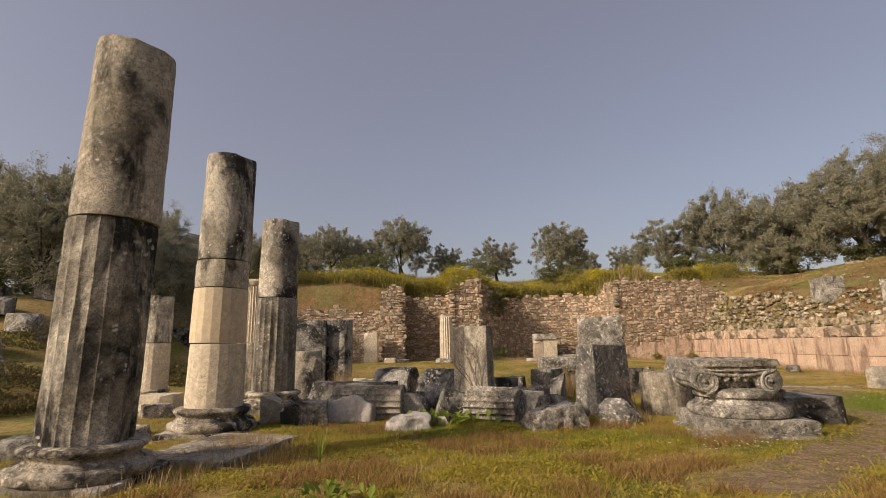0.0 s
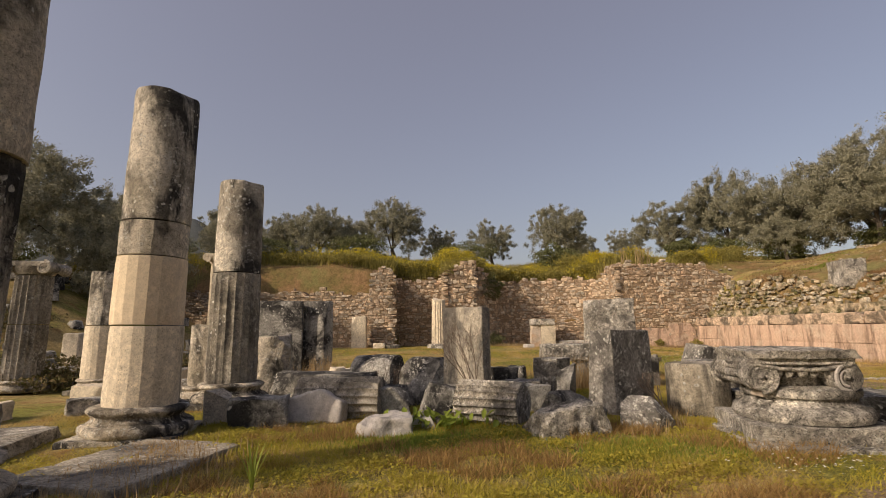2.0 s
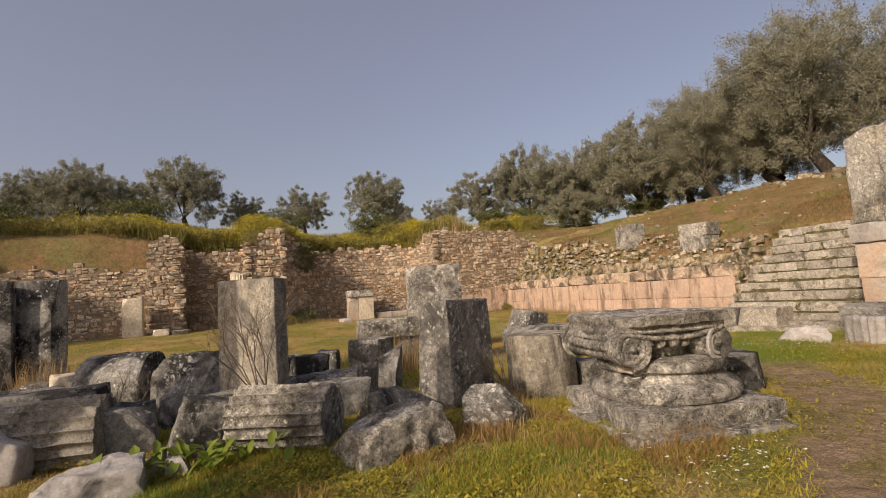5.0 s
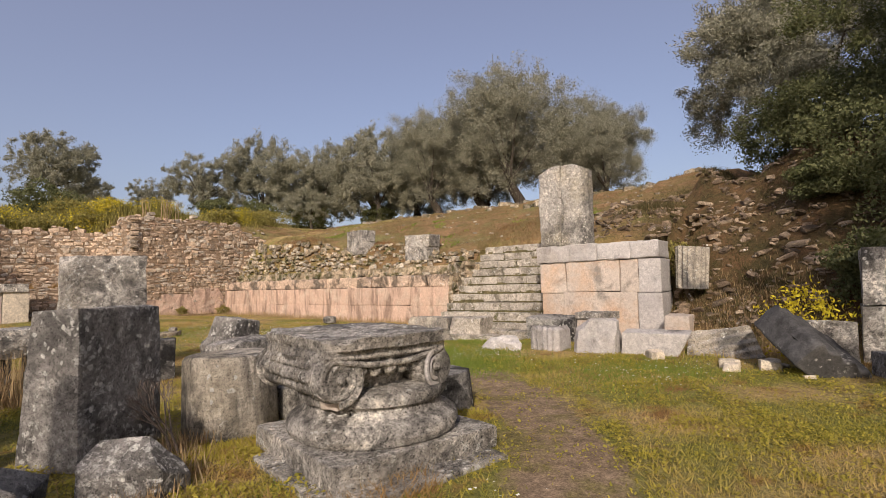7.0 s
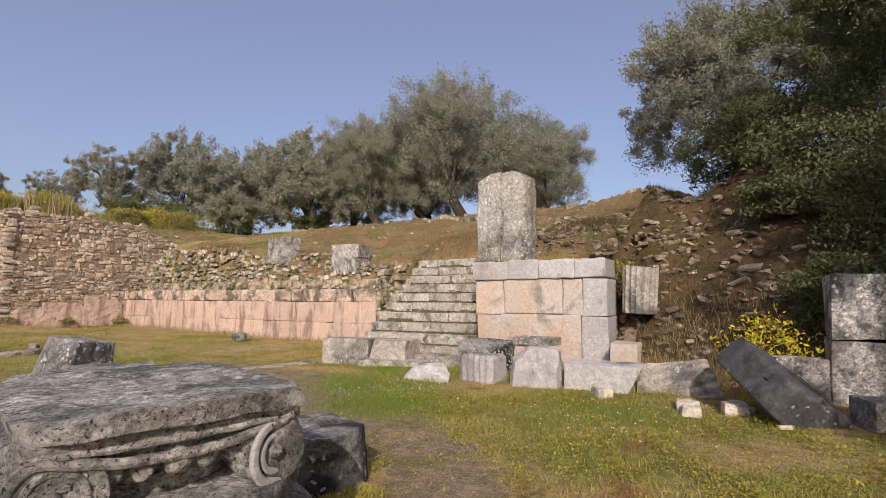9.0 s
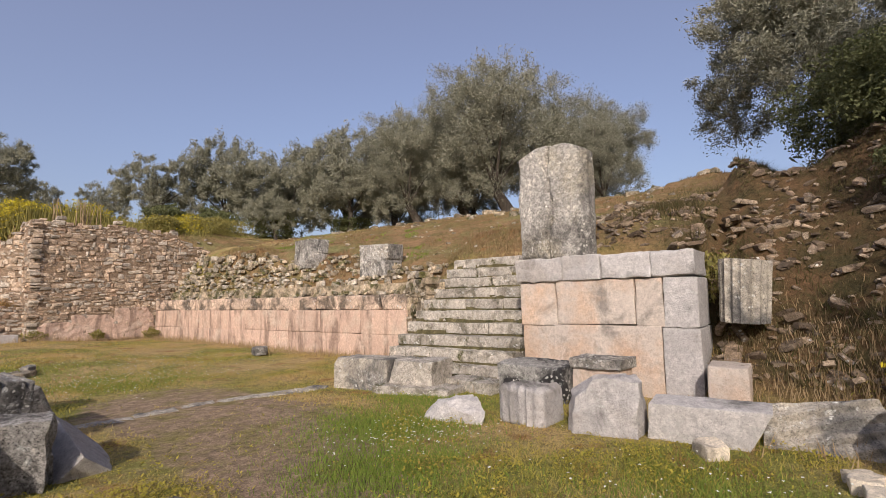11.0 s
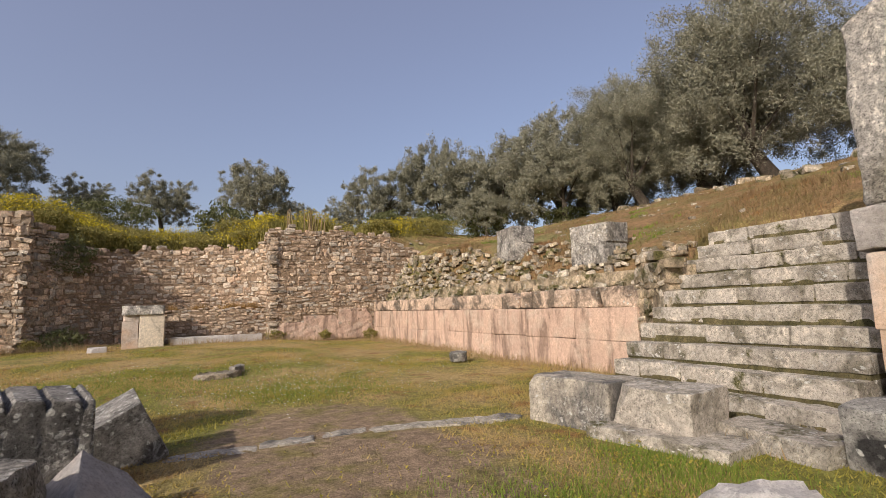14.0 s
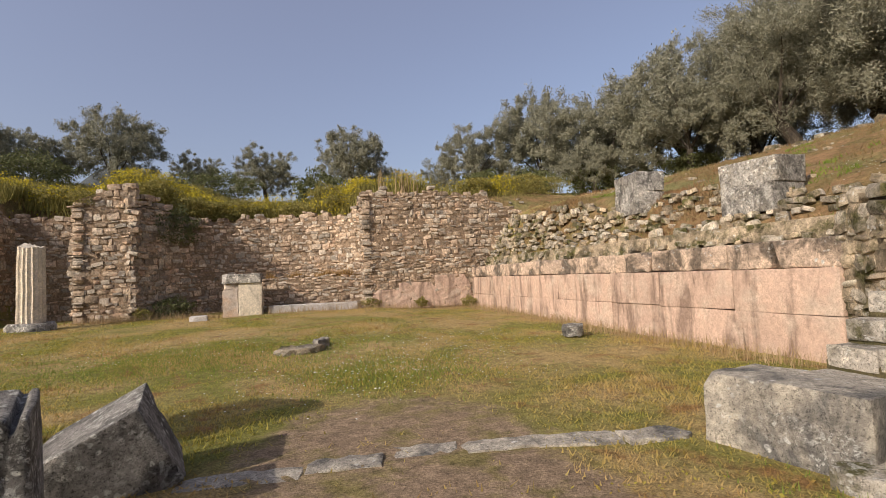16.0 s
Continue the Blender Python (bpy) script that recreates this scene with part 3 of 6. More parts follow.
apse = [(2.1, 29.4), (2.9, 30.5), (3.8, 31.3), (5.0, 31.85), (6.4, 32.05), (7.9, 31.8), (9.1, 31.2), (10.0, 30.4)]
w = core("wall_apse", apse, 0.8, 0.0, ragged(4.2, 0.36, 3), "curved rubble wall of the exedra")
rubble_face(w, apse, 0.3, ragged(4.2, 0.36, 3), PACK, 13, 300)
w = core("wall_bench", [(6.3, 29.6), (9.95, 29.6)], 1.9, 0.0, ragged(1.62, 0.1, 4), "low rubble bench wall inside the recess")
rubble_face(w, [(6.3, 29.6), (9.95, 29.6)], 0.3, ragged(1.6, 0.1, 4), PACK, 14, 200)
pa = core("pier_1", [(0.35, 32.0), (0.35, 29.3), (2.05, 29.3), (2.05, 30.6)], 0.75, 0.0, lambda s: 4.3 + 0.6 * math.exp(-((s - 4.0) / 1.3) ** 2), "tall ruined rubble pier beside a recess")
rubble_face(pa, [(0.35, 32.0), (0.35, 29.3)], 0.3, lambda s: 3.6 + 0.35 * s, PACK, 15, 120)
rubble_face(pa, [(0.3, 29.3), (2.1, 29.3)], 0.3, lambda s: 4.3 + 0.75 * min(1, s / 1.1), PACK, 16, 160)
rubble_face(pa, [(2.05, 29.3), (2.95, 30.5)], 0.3, lambda s: 4.95 - 0.22 * s, PACK, 17, 110)
pb = core("pier_2", [(-3.6, 31.9), (-3.6, 29.3), (-2.45, 29.3), (-2.45, 31.9)], 0.5, 0.0, lambda s: 4.75 - 0.25 * abs(s - 3.2), "tall ruined rubble pier beside a niche")
rubble_face(pb, [(-3.65, 29.3), (-2.4, 29.3)], 0.3, lambda s: 4.3 + 0.5 * math.sin(s * 2.4), PACK, 18, 120)
rubble_face(pb, [(-2.45, 29.3), (-2.45, 31.9)], 0.3, lambda s: 4.6 - 0.2 * s, PACK, 19, 120)
w = core("wall_niche", [(-2.5, 31.7), (0.4, 31.7)], 0.7, 0.0, ragged(4.35, 0.2, 5), "rubble back wall of a deep niche")
rubble_face(w, [(-2.5, 31.7), (0.4, 31.7)], 0.3, ragged(4.35, 0.2, 5), PACK, 20, 150)
w = core("wall_back_left", [(-24, 29.6), (-3.6, 29.4)], 0.9, 0.0, lambda s: ragged(3.45, 0.3, 6)(s) - 0.4 * max(0, (12 - s) / 12), "long low rubble wall under an earth bank")
rubble_face(w, [(-24, 29.6), (-3.6, 29.4)], 0.1, lambda s: ragged(3.45, 0.3, 6)(s) - 0.4 * max(0, (12 - s) / 12), PACK, 21, 300, nearest=(-4, 29))

wr = stand("wall_render", "patchy pinkish render on the foot of the rubble wall", "plaster", kind="structure")
for k, (x, w_, h_) in enumerate([(10.75, 1.3, 0.75), (12.1, 1.5, 1.0), (13.55, 1.5, 1.25)]):
    part("render_patch", stone_bm(w_, 0.1, h_, 1900 + k, 0.05, 0.03, 2, 14, deep=1.2), M_PINK, wr, m=pose(x, 29.30, 0.2))

# ---- pink wall with its moulding, rubble above ----
PINK_A, PINK_B = Vector((14.82, 15.05, 0)), Vector((14.36, 29.3, 0))
PDIR = (PINK_B - PINK_A).normalized()
PTURN = math.atan2(PDIR.y, PDIR.x)
pink = stand("wall_pink", "long wall of smooth pinkish stone slabs in two courses", "wall", kind="structure")
rng = random.Random(5)
for z0, z1, off in ((-0.05, 0.629, 0.0), (0.635, 1.305, 0.008)):
    s = 0.0
    while s < 14.2:
        w_ = min(rng.uniform(1.1, 1.9), 14.25 - s)
        p = PINK_A + PDIR * (s + w_ / 2)
        part("slab", stone_bm(w_ - 0.012, 0.42, z1 - z0, 500 + int(s * 10) + int(z0 * 7), 0.012, 0.006, res=4), M_PINK, pink,
             m=Matrix.Translation((p.x + 0.21 + off + rng.uniform(-0.008, 0.008), p.y, z0)) @ Matrix.Rotation(PTURN, 4, "Z"))
        s += w_
s = 0.0
while s < 14.3:
    w_ = min(rng.uniform(0.55, 1.2), 14.45 - s)
    p = PINK_A + PDIR * (s + w_ / 2 - 0.1)
    part("moulding", stone_bm(w_ - 0.015, 0.42, 0.40, 800 + int(s * 10), 0.05, 0.03, chops=2, res=4), M_BAND, pink, "rough moulded course stone",
         m=Matrix.Translation((p.x + 0.24 + rng.uniform(-0.02, 0.02), p.y, 1.315)) @ Matrix.Rotation(PTURN, 4, "Z"))
    s += w_
slope_line = [(14.80, 29.0), (15.20, 14.3)]
w = core("wall_slope", slope_line, 0.5, 1.0, lambda s: 2.1, "mossy stepped rubble slope above the pink wall", M_RUBBLE2, back=0.1)
rubble_face(w, slope_line, 1.72, lambda s: 3.85 - 1.25 * s / 14.7 - 0.15 * math.sin(s * 1.1), PACK2, 31, 300, back=lambda s: 1 / (1.5 - 0.95 * s / 14.7), course=(0.10, 0.19), width=(0.10, 0.27), proud=0.05, skip=0.42, nearest=(15, 15), loose=0.13, depth=0.17)

# cut blocks standing on the slope
def blk(name, x, y, z, size, turn, seed, mat, label, category="block", group="", tilt=(0, 0), **kw):
    return thing(name, stone_bm(*size, seed, **kw), mat, label, category, pose(x, y, z, tilt[0], tilt[1], turn), group)


blk("cut_block", 16.34, 21.08, 2.76, (0.8, 1.05, 0.56), -5, 41, M_GREY, "grey cut block lying on the rubble slope", chops=0, rnd=0.04)
blk("cut_block", 16.36, 21.12, 3.31, (0.75, 1.15, 0.5), -8, 42, M_GREY, "grey cut block resting on another block", chops=0, rnd=0.05)
blk("cut_block", 16.32, 17.48, 2.33, (0.85, 1.08, 0.52), 4, 43, M_GREY, "weathered grey block set in the rubble slope", chops=0, rnd=0.04)
blk("cut_block", 16.36, 17.5, 2.84, (0.8, 1.15, 0.5), 6, 44, M_GREY, "long grey block resting on another block", chops=0, rnd=0.05)

# ---- stone steps ----
steps = stand("steps", "flight of worn stone seat steps with grass in the joints", "steps", kind="structure")
for k in range(10):
    top_z, x0 = 0.31 + 0.25 * k, 12.72 + 0.28 * k
    y, y_end = 10.78, 13.95 - 0.02 * k
    rg = random.Random(60 + k)
    while y < y_end - 0.1:
        L = min(rg.uniform(0.55, 1.3), y_end - y)
        if y_end - y - L < 0.35:
            L = y_end - y
        part("step_block", stone_bm(0.72, L - 0.012, 0.212, 900 + k * 17 + int(y * 9), 0.028, 0.012, chops=1, res=4, deep=0.1), M_SEAT, steps,
             m=pose(x0 + 0.36 + rg.uniform(-0.02, 0.02), y + L / 2, top_z - 0.212 + rg.uniform(-0.012, 0.006), rg.uniform(-0.6, 0.6), 0, rg.uniform(-0.8, 0.8)))
        y += L
    fill = stone_bm(0.7, y_end - 10.8, 0.11, 990 + k, 0.02, 0.02, res=8)
    part("joint_fill", fill, M_MOSSY, steps, "grassy earth in the joint", m=pose(x0 + 0.358, (10.8 + y_end) / 2, top_z - 0.275))
w = core("wall_step_side", [(14.88, 15.05), (14.2, 13.85)], 0.5, 0.0, lambda s: 2.2 - 0.12 * s, "broken rubble edge beside the steps", M_RUBBLE2)
rubble_face(w, [(14.88, 15.05), (14.2, 13.85)], 0.1, lambda s: 2.3 - 0.12 * s, PACK2, 33, 140, width=(0.12, 0.35), loose=0.05)

# ---- podium with slab ----
podium = stand("podium", "podium wall of large dressed marble blocks, rusty stained", "wall", kind="structure")
PY = [10.66, 9.75, 8.62, 8.15, 7.66]


def podium_block(y1, y0, z0, z1, seed, x=13.1, mat=M_PODIUM, rough=0.012, rnd=0.02, label=""):
    part("block", stone_bm(0.85, y1 - y0 - 0.012, z1 - z0 - 0.01, seed, rnd, rough, res=5), mat, podium, label, m=pose(x + 0.425, (y0 + y1) / 2, z0))


for a, b, sd in ((10.62, 10.02, 1), (10.02, 8.2, 2), (8.2, 7.66, 3)):
    podium_block(a, b, -0.1, 1.09, 1000 + sd, 13.1, M_PODIUM if sd < 3 else M_WHITE)
for a, b, sd in ((10.64, 9.92, 4), (9.92, 8.58, 5), (8.58, 8.15, 6), (8.15, 7.66, 7)):
    podium_block(a, b, 1.09, 1.85, 1010 + sd, 13.09, M_PODIUM if sd < 7 else M_WHITE, 0.012, 0.03)
for a, b, sd in ((10.68, 9.78, 8), (9.78, 9.1, 9), (9.1, 8.3, 10), (8.3, 7.66, 11)):
    podium_block(a, b, 1.85, 2.27, 1020 + sd, 13.03, M_WHITE, 0.03, 0.05, "rough white course block")
slab = stone_bm(0.42, 1.32, 2.1, 77, 0.08, 0.022, chops=0, res=30, top=(0.85, 1.04))
for v in slab.verts:
    corner = abs(v.co.y) / 0.68 + max(0, v.co.z - 1.75) / 0.35
    if corner > 1.4 and v.co.z > 1.7:
        v.co.z -= (corner - 1.4) ** 1.2 * 0.42
    crack = 0.06 + 0.04 * math.sin(v.co.z * 5) + 0.02 * math.sin(v.co.z * 17)
    if abs(v.co.y - crack) < 0.024 and v.co.x < 0.05:
        v.co.x += 0.07
thing("standing_slab", slab, M_SLAB, "tall lichen-spotted marble slab standing upright on the podium", "slab", pose(13.35, 9.98, 2.25, 0, 0, 1))
# behind the podium
thing("fluted_drum", drum_bm(0.34, 0.36, 0.92, "flute", 18, 80, 0.006, 0.05), M_STELE, "short fluted column drum set upright in the earth bank", "column drum", pose(13.55, 7.15, 1.15, 3, -3, 20))
blk("pink_block", 12.9, 7.3, 0.0, (0.6, 0.5, 0.6), 4, 81, M_PODIUM, "small pinkish block at the foot of the bank", rnd=0.05)

# ---- stones in front of podium and steps ----
blk("seat_stone", 11.55, 13.0, -0.06, (0.75, 1.15, 0.58), 12, 101, M_STELE, "large grey cut block in front of the steps", rnd=0.04, chops=1, deep=0.1)
blk("seat_stone", 11.75, 11.95, 0.1, (0.7, 0.9, 0.42), 8, 102, M_SEAT, "eroded block resting on a flat slab", rnd=0.09, rough=0.02, chops=2)
blk("flat_slab", 11.6, 11.8, -0.04, (0.85, 1.5, 0.17), 8, 103, M_SEAT, "thin flat slab lying in the grass", rnd=0.04, rough=0.02, chops=2)
blk("flat_slab", 12.15, 11.05, 0.0, (0.55, 1.1, 0.2), -6, 104, M_SEAT, "flat step slab lying in the grass", rnd=0.03)
blk("white_rock", 10.45, 10.2, -0.06, (0.55, 0.88, 0.3), 14, 105, M_WHITE, "low rounded white rock in the grass", rnd=0.1, rough=0.05, chops=10, deep=0.45)
blk("dark_block", 12.2, 9.85, 0.0, (0.5, 1.2, 0.58), -6, 106, M_BLACK, "dark grey block leaning before the podium", rnd=0.05, chops=2, tilt=(0, -10))
altar = stand("pedestal_stone", "small carved pedestal block with a moulded cap", "pedestal", pose(12.35, 8.88, 0.02, 0, 0, -3))
part("shaft", stone_bm(0.5, 0.72, 0.5, 107, 0.03, 0.012), M_PODIUM, altar, "stained marble body")
part("cap", stone_bm(0.62, 0.8, 0.15, 108, 0.03, 0.012), M_GREY, altar, "dark weathered cap", m=pose(0, 0, 0.5))
ff = stone_bm(0.6, 0.66, 0.52, 109, 0.06, 0.012, 1, 24, deep=0.25)
for v in ff.verts:
    groove = 0.035 * abs(math.sin(v.co.y * 26)) ** 0.6
    v.co.x += groove if v.co.x < -0.2 else 0
    v.co.z -= groove if v.co.z > 0.44 else 0
thing("fluted_fragment", ff, M_WHITE, "pale fluted fragment lying in the grass", "block", pose(10.85, 9.3, -0.05, 0, 0, -4))
blk("white_rock", 10.85, 8.38, -0.04, (0.55, 0.95, 0.66), 6, 110, M_WHITE, "big broken white marble lump", rnd=0.02, rough=0.06, chops=5, deep=0.34, lean=(0.06, -0.1), top=(0.85, 0.8), res=9)
blk("broken_slab", 11.0, 7.38, -0.04, (0.35, 0.95, 0.47), 2, 111, M_WHITE, "grey-white broken slab leaning on rubble", rnd=0.02, chops=0, tilt=(0, -8), top=(1, 1.2), lean=(0, -0.16))


def cornice(name, x, y, z, size, turn, tilt, seed, mat, label, grooves=5, lengthwise=True):
    """A block whose upper face carries parallel mouldings."""
    bm = stone_bm(*size, seed, 0.03, 0.012, 2, 22)
    k, L = (1, size[1]) if lengthwise else (0, size[0])
    for v in bm.verts:
        if v.co.z > size[2] * 0.7:
            v.co.z -= 0.035 * (0.5 + 0.5 * math.cos(2 * math.pi * grooves * v.co[k] / L))
    return thing(name, bm, mat, label, "block", pose(x, y, z, tilt[0], tilt[1], turn))


mb = stone_bm(0.5, 1.2, 0.58, 112, 0.03, 0.012, 2, 22, top=(0.8, 0.8))
for v in mb.verts:
    if v.co.x < -0.1:
        v.co.x += 0.05 * (0.5 + 0.5 * math.cos(2 * math.pi * 4 * (v.co.z + 0.15 * v.co.y) / 0.58))
thing("moulded_block", mb, M_STELE, "grey cornice block with parallel mouldings, tilted on rubble", "block", pose(11.3, 6.2, -0.12, -9, 18, 6))
dc = stone_bm(0.95, 1.3, 0.46, 113, 0.04, 0.015, 2, 20)
for v in dc.verts:
    if v.co.z > 0.3:
        v.co.z -= 0.06 * (0.5 + 0.5 * math.cos(2 * math.pi * 3 * v.co.x / 0.78))
thing("dark_cornice", dc, M_CRUST, "long dark cornice block leaning against the bank", "block", pose(10.35, 5.15, 0.2, 30, 30, -42))
blk("grey_block", 10.3, 4.0, 0.0, (0.5, 0.45, 0.32), 20, 114, M_GREY, "small grey block in the shade", rnd=0.04, chops=1)
blk("grey_block", 10.0, 3.3, 0.0, (0.7, 0.75, 0.36), 12, 115, M_GREY, "grey block in the shade of the trees", rnd=0.04, chops=1)
bigwall = stand("wall_ashlar", "dark wall of large grey ashlar blocks in the shade", "wall", kind="structure")
for k, (a, b, z0, z1) in enumerate([(4.35, 3.2, 0, 0.9), (3.2, 1.6, 0, 0.9), (4.3, 3.55, 0.9, 1.8), (3.55, 2.2, 0.9, 1.8), (2.2, 0.8, 0.9, 1.8), (1.6, 0.2, 0, 0.9)]):
    part("block", stone_bm(0.8, a - b - 0.015, z1 - z0 - 0.01, 1200 + k, 0.03, 0.012, res=4), M_GREY, bigwall, m=pose(11.8, (a + b) / 2, z0))
blk("grey_block", 11.1, 4.75, 0.05, (0.5, 0.6, 0.62), 16, 116, M_GREY, "squat grey block at the foot of the bank", rnd=0.05, chops=2)

# low paving strip across the yard
strip = stand("paving_strip", "line of flush worn paving stones in the grass", "paving", kind="structure")
rg = random.Random(9)
for k, (x, y, L) in enumerate([(7.45, 13.98, 0.9), (8.2, 14.0, 0.6), (8.85, 14.05, 0.55), (9.45, 13.95, 0.65), (10.1, 13.85, 0.75), (10.75, 13.7, 0.6)]):
    part("flagstone", stone_bm(L - 0.03, 0.27, 0.1, 1300 + k, 0.03, 0.02, 2, 4), M_STELE, strip, m=pose(x, y, -0.094 + 0.01 * (k % 2), 0, 0, -6 + rg.uniform(-5, 5)))

# ---- standing columns ----
def column(x, y, drums, label, base_s=1.0, lean=(0, 0), turn=0, base_z=0.39, seed=1, plinth=True):
    c = stand("column", label, "column", pose(x, y, 0, lean[0], lean[1], turn), "standing columns")
    if plinth:
        part("plinth", stone_bm(1.24 * base_s, 1.24 * base_s, 0.10, seed * 31, 0.04, 0.02, 2, 6), M_DARKCOL, c, "broken dark plinth", m=pose(0, 0, -0.03))
    bz = base_z - 0.06
    part("base", lathe_bm(base_profile(base_s, bz / 0.35), 72, 0.014, seed), M_BASE, c, "moulded base with worn rolls", m=pose(0, 0, 0.06))
    for k, (z0, z1, r0, r1, style, mat, broken) in enumerate(drums):
        part("drum", drum_bm(r0, r1, z1 - z0 - 0.012, style, 20, seed * 13 + k, 0.006 if mat in (M_MARBLE, M_DARKCOL) else 0.003, broken), mat, c,
             m=pose(random.Random(seed + k).uniform(-0.012, 0.012), 0, z0), angle=13 if style == "facet" else 38)
    return c


column(-3.73, 5.4, [(0.39, 2.70, 0.44, 0.435, "worn", M_DARKCOL, 0), (2.70, 4.80, 0.44, 0.41, "plain", M_MARBLE, 0.05)],
       "leaning weathered column of two drums, crusted black", 1.02, (0, 1.2), 0, 0.40, 1)
column(-3.70, 8.2, [(0.39, 1.38, 0.435, 0.425, "facet", M_PALE, 0), (1.385, 2.26, 0.425, 0.42, "facet", M_CREAM, 0), (2.265, 2.72, 0.415, 0.41, "facet", M_MARBLE, 0), (2.722, 4.52, 0.412, 0.40, "plain", M_DARKCOL, 0.03)],
       "tall column with a cream restored drum under weathered marble", 1.0, (0, 0.6), 8, 0.40, 2)
column(-3.66, 10.9, [(0.40, 2.35, 0.44, 0.425, "worn", M_GREYCOL, 0), (2.355, 4.08, 0.41, 0.395, "plain", M_DARKCOL, 0.02)],
       "grey weathered column with a dark upper drum", 1.0, (0, 0.3), 3, 0.40, 3)
column(-7.5, 13.1, [(0.30, 1.46, 0.36, 0.35, "facet", M_PALE, 0), (1.465, 2.68, 0.35, 0.335, "facet", M_DARKCOL, 0.02)],
       "short broken column with a dark upper drum", 0.75, (0, 0), 5, 0.30, 4)
column(-4.42, 10.95 + 0.6, [(0.28, 1.42, 0.32, 0.31, "facet", M_MARBLE, 0.03)], "stump of a grey column", 0.7, (0, 0), 5, 0.28, 5)
slim = column(-5.25, 13.8, [(0.3, 2.98, 0.25, 0.22, "flute", M_PALE, 0)], "slender fluted column with a small ionic capital", 0.6, (0, 0), 5, 0.30, 6, False)
col6 = stand("fluted_stump", "broken fluted column on a low round base", "column", pose(0.1, 27.2, 0.25))
part("base", lathe_bm([(0.56, -0.2), (0.6, 0.0), (0.6, 0.22), (0.55, 0.3)], 40, 0.02, 7), M_GREY, col6)
part("shaft", drum_bm(0.37, 0.34, 2.25, "flute", 18, 8, 0.008, 0.18), M_PALE, col6, "pale fluted shaft", m=pose(0, 0, 0.3))
slim_far = column(-9.1, 12.95, [(0.3, 1.5, 0.38, 0.37, "flute", M_GREYCOL, 0.0), (1.505, 2.6, 0.37, 0.35, "flute", M_GREYCOL, 0.0)], "fluted column of two drums with an ionic capital", 0.85, (0, 0.8), 5, 0.30, 8, False)
blk("column_stump", -11.6, 18.2, 0.2, (0.75, 0.75, 1.1), 10, 160, M_PALE, "pale stump standing among rubble", rnd=0.2, chops=1)

# ---- capital on its base ----
CAPM = pose(4.34, 7.66, 0.0, 0, 0, -12)
cb = stand("round_pedestal", "broad moulded column base on a square plinth", "column base", CAPM)
part("slab", stone_bm(1.5, 1.42, 0.13, 201, 0.03, 0.02, 3, 12, deep=0.3), M_GREY, cb, "low chipped slab", m=pose(-0.1, -0.2, -0.07))
part("plinth", stone_bm(1.45, 1.43, 0.17, 202, 0.03, 0.012, 2, 12, deep=0.12), M_GREY, cb, m=pose(0, 0, 0.05))
part("lower_roll", lathe_bm([(0.60, 0), (0.675, 0.02), (0.70, 0.075), (0.685, 0.135), (0.65, 0.165), (0.61, 0.18), (0.6, 0.19)], 96, 0.003, 21), M_GREY, cb, "rounded torus", m=pose(0, 0, 0.215))
part("hollow", lathe_bm([(0.60, 0), (0.565, 0.03), (0.55, 0.06), (0.56, 0.085)], 96, 0.002, 22), M_GREY, cb, m=pose(0, 0, 0.40))
part("upper_roll", lathe_bm([(0.555, 0), (0.59, 0.012), (0.605, 0.05), (0.595, 0.09), (0.555, 0.11), (0.54, 0.118)], 96, 0.004, 23), M_GREY, cb, "rounded torus with a broken pink patch", m=pose(0, 0, 0.48))
part("repair_patch", stone_bm(0.16, 0.2, 0.1, 2200, 0.03, 0.008, 1, 5), M_PODIUM, cb, "pale pink broken patch on the torus", m=pose(-0.50, -0.27, 0.485, 0, 0, 28))
part("top", lathe_bm([(0.54, 0), (0.50, 0.01)], 60, 0.004, 24), M_GREY, cb, m=pose(0, 0, 0.595))


def spiral_bm(r_out, turns, w, hand):
    bm = bmesh.new()
    n = int(34 * turns)
    rings = []
    for k in range(n + 1):
        u = k / n
        a = hand * (math.pi * 0.5 - u * turns * 2 * math.pi)
        r = r_out * (1 - u) ** 0.85 + 0.035
        ww = w * (1 - 0.72 * u)
        c = Vector((math.cos(a) * r, 0, math.sin(a) * r))
        o = Vector((math.cos(a), 0, math.sin(a)))
        ring = []
        for j in range(8):
            b = 2 * math.pi * j / 8
            ring.append(bm.verts.new(c + o * math.cos(b) * ww + Vector((0, -1, 0)) * math.sin(b) * ww * 0.8))
        rings.append(ring)
    for p, q in zip(rings, rings[1:]):
        for j in range(8):
            bm.faces.new((p[j], p[(j + 1) % 8], q[(j + 1) % 8], q[j]))
    bm.faces.new(rings[0])
    bm.faces.new(rings[-1][::-1])
    bmesh.ops.recalc_face_normals(bm, faces=bm.faces[:])
    return bm


def ball_bm(rx, ry, rz, rough=0.0, seed=0):
    bm = bmesh.new()
    bmesh.ops.create_icosphere(bm, subdivisions=2, radius=1)
    for v in bm.verts:
        v.co = Vector((v.co.x * rx, v.co.y * ry, v.co.z * rz)) + noise.noise_vector(v.co * 1.5 + Vector((seed, 0, 0))) * rough
    return bm


cap = stand("ionic_capital", "weathered grey ionic capital with curled volutes, set on the base", "capital", CAPM @ pose(-0.13, 0.1, 0.605))
part("neck", lathe_bm([(0.41, 0), (0.42, 0.05), (0.45, 0.10), (0.50, 0.15), (0.51, 0.18)], 64, 0.006, 25), M_GREY, cap)
part("abacus", stone_bm(1.08, 1.34, 0.085, 203, 0.02, 0.022, 5, 18, top=(1.04, 1.04), deep=0.5), M_GREY, cap, "chipped flat top slab", m=pose(0.02, 0.02, 0.315))
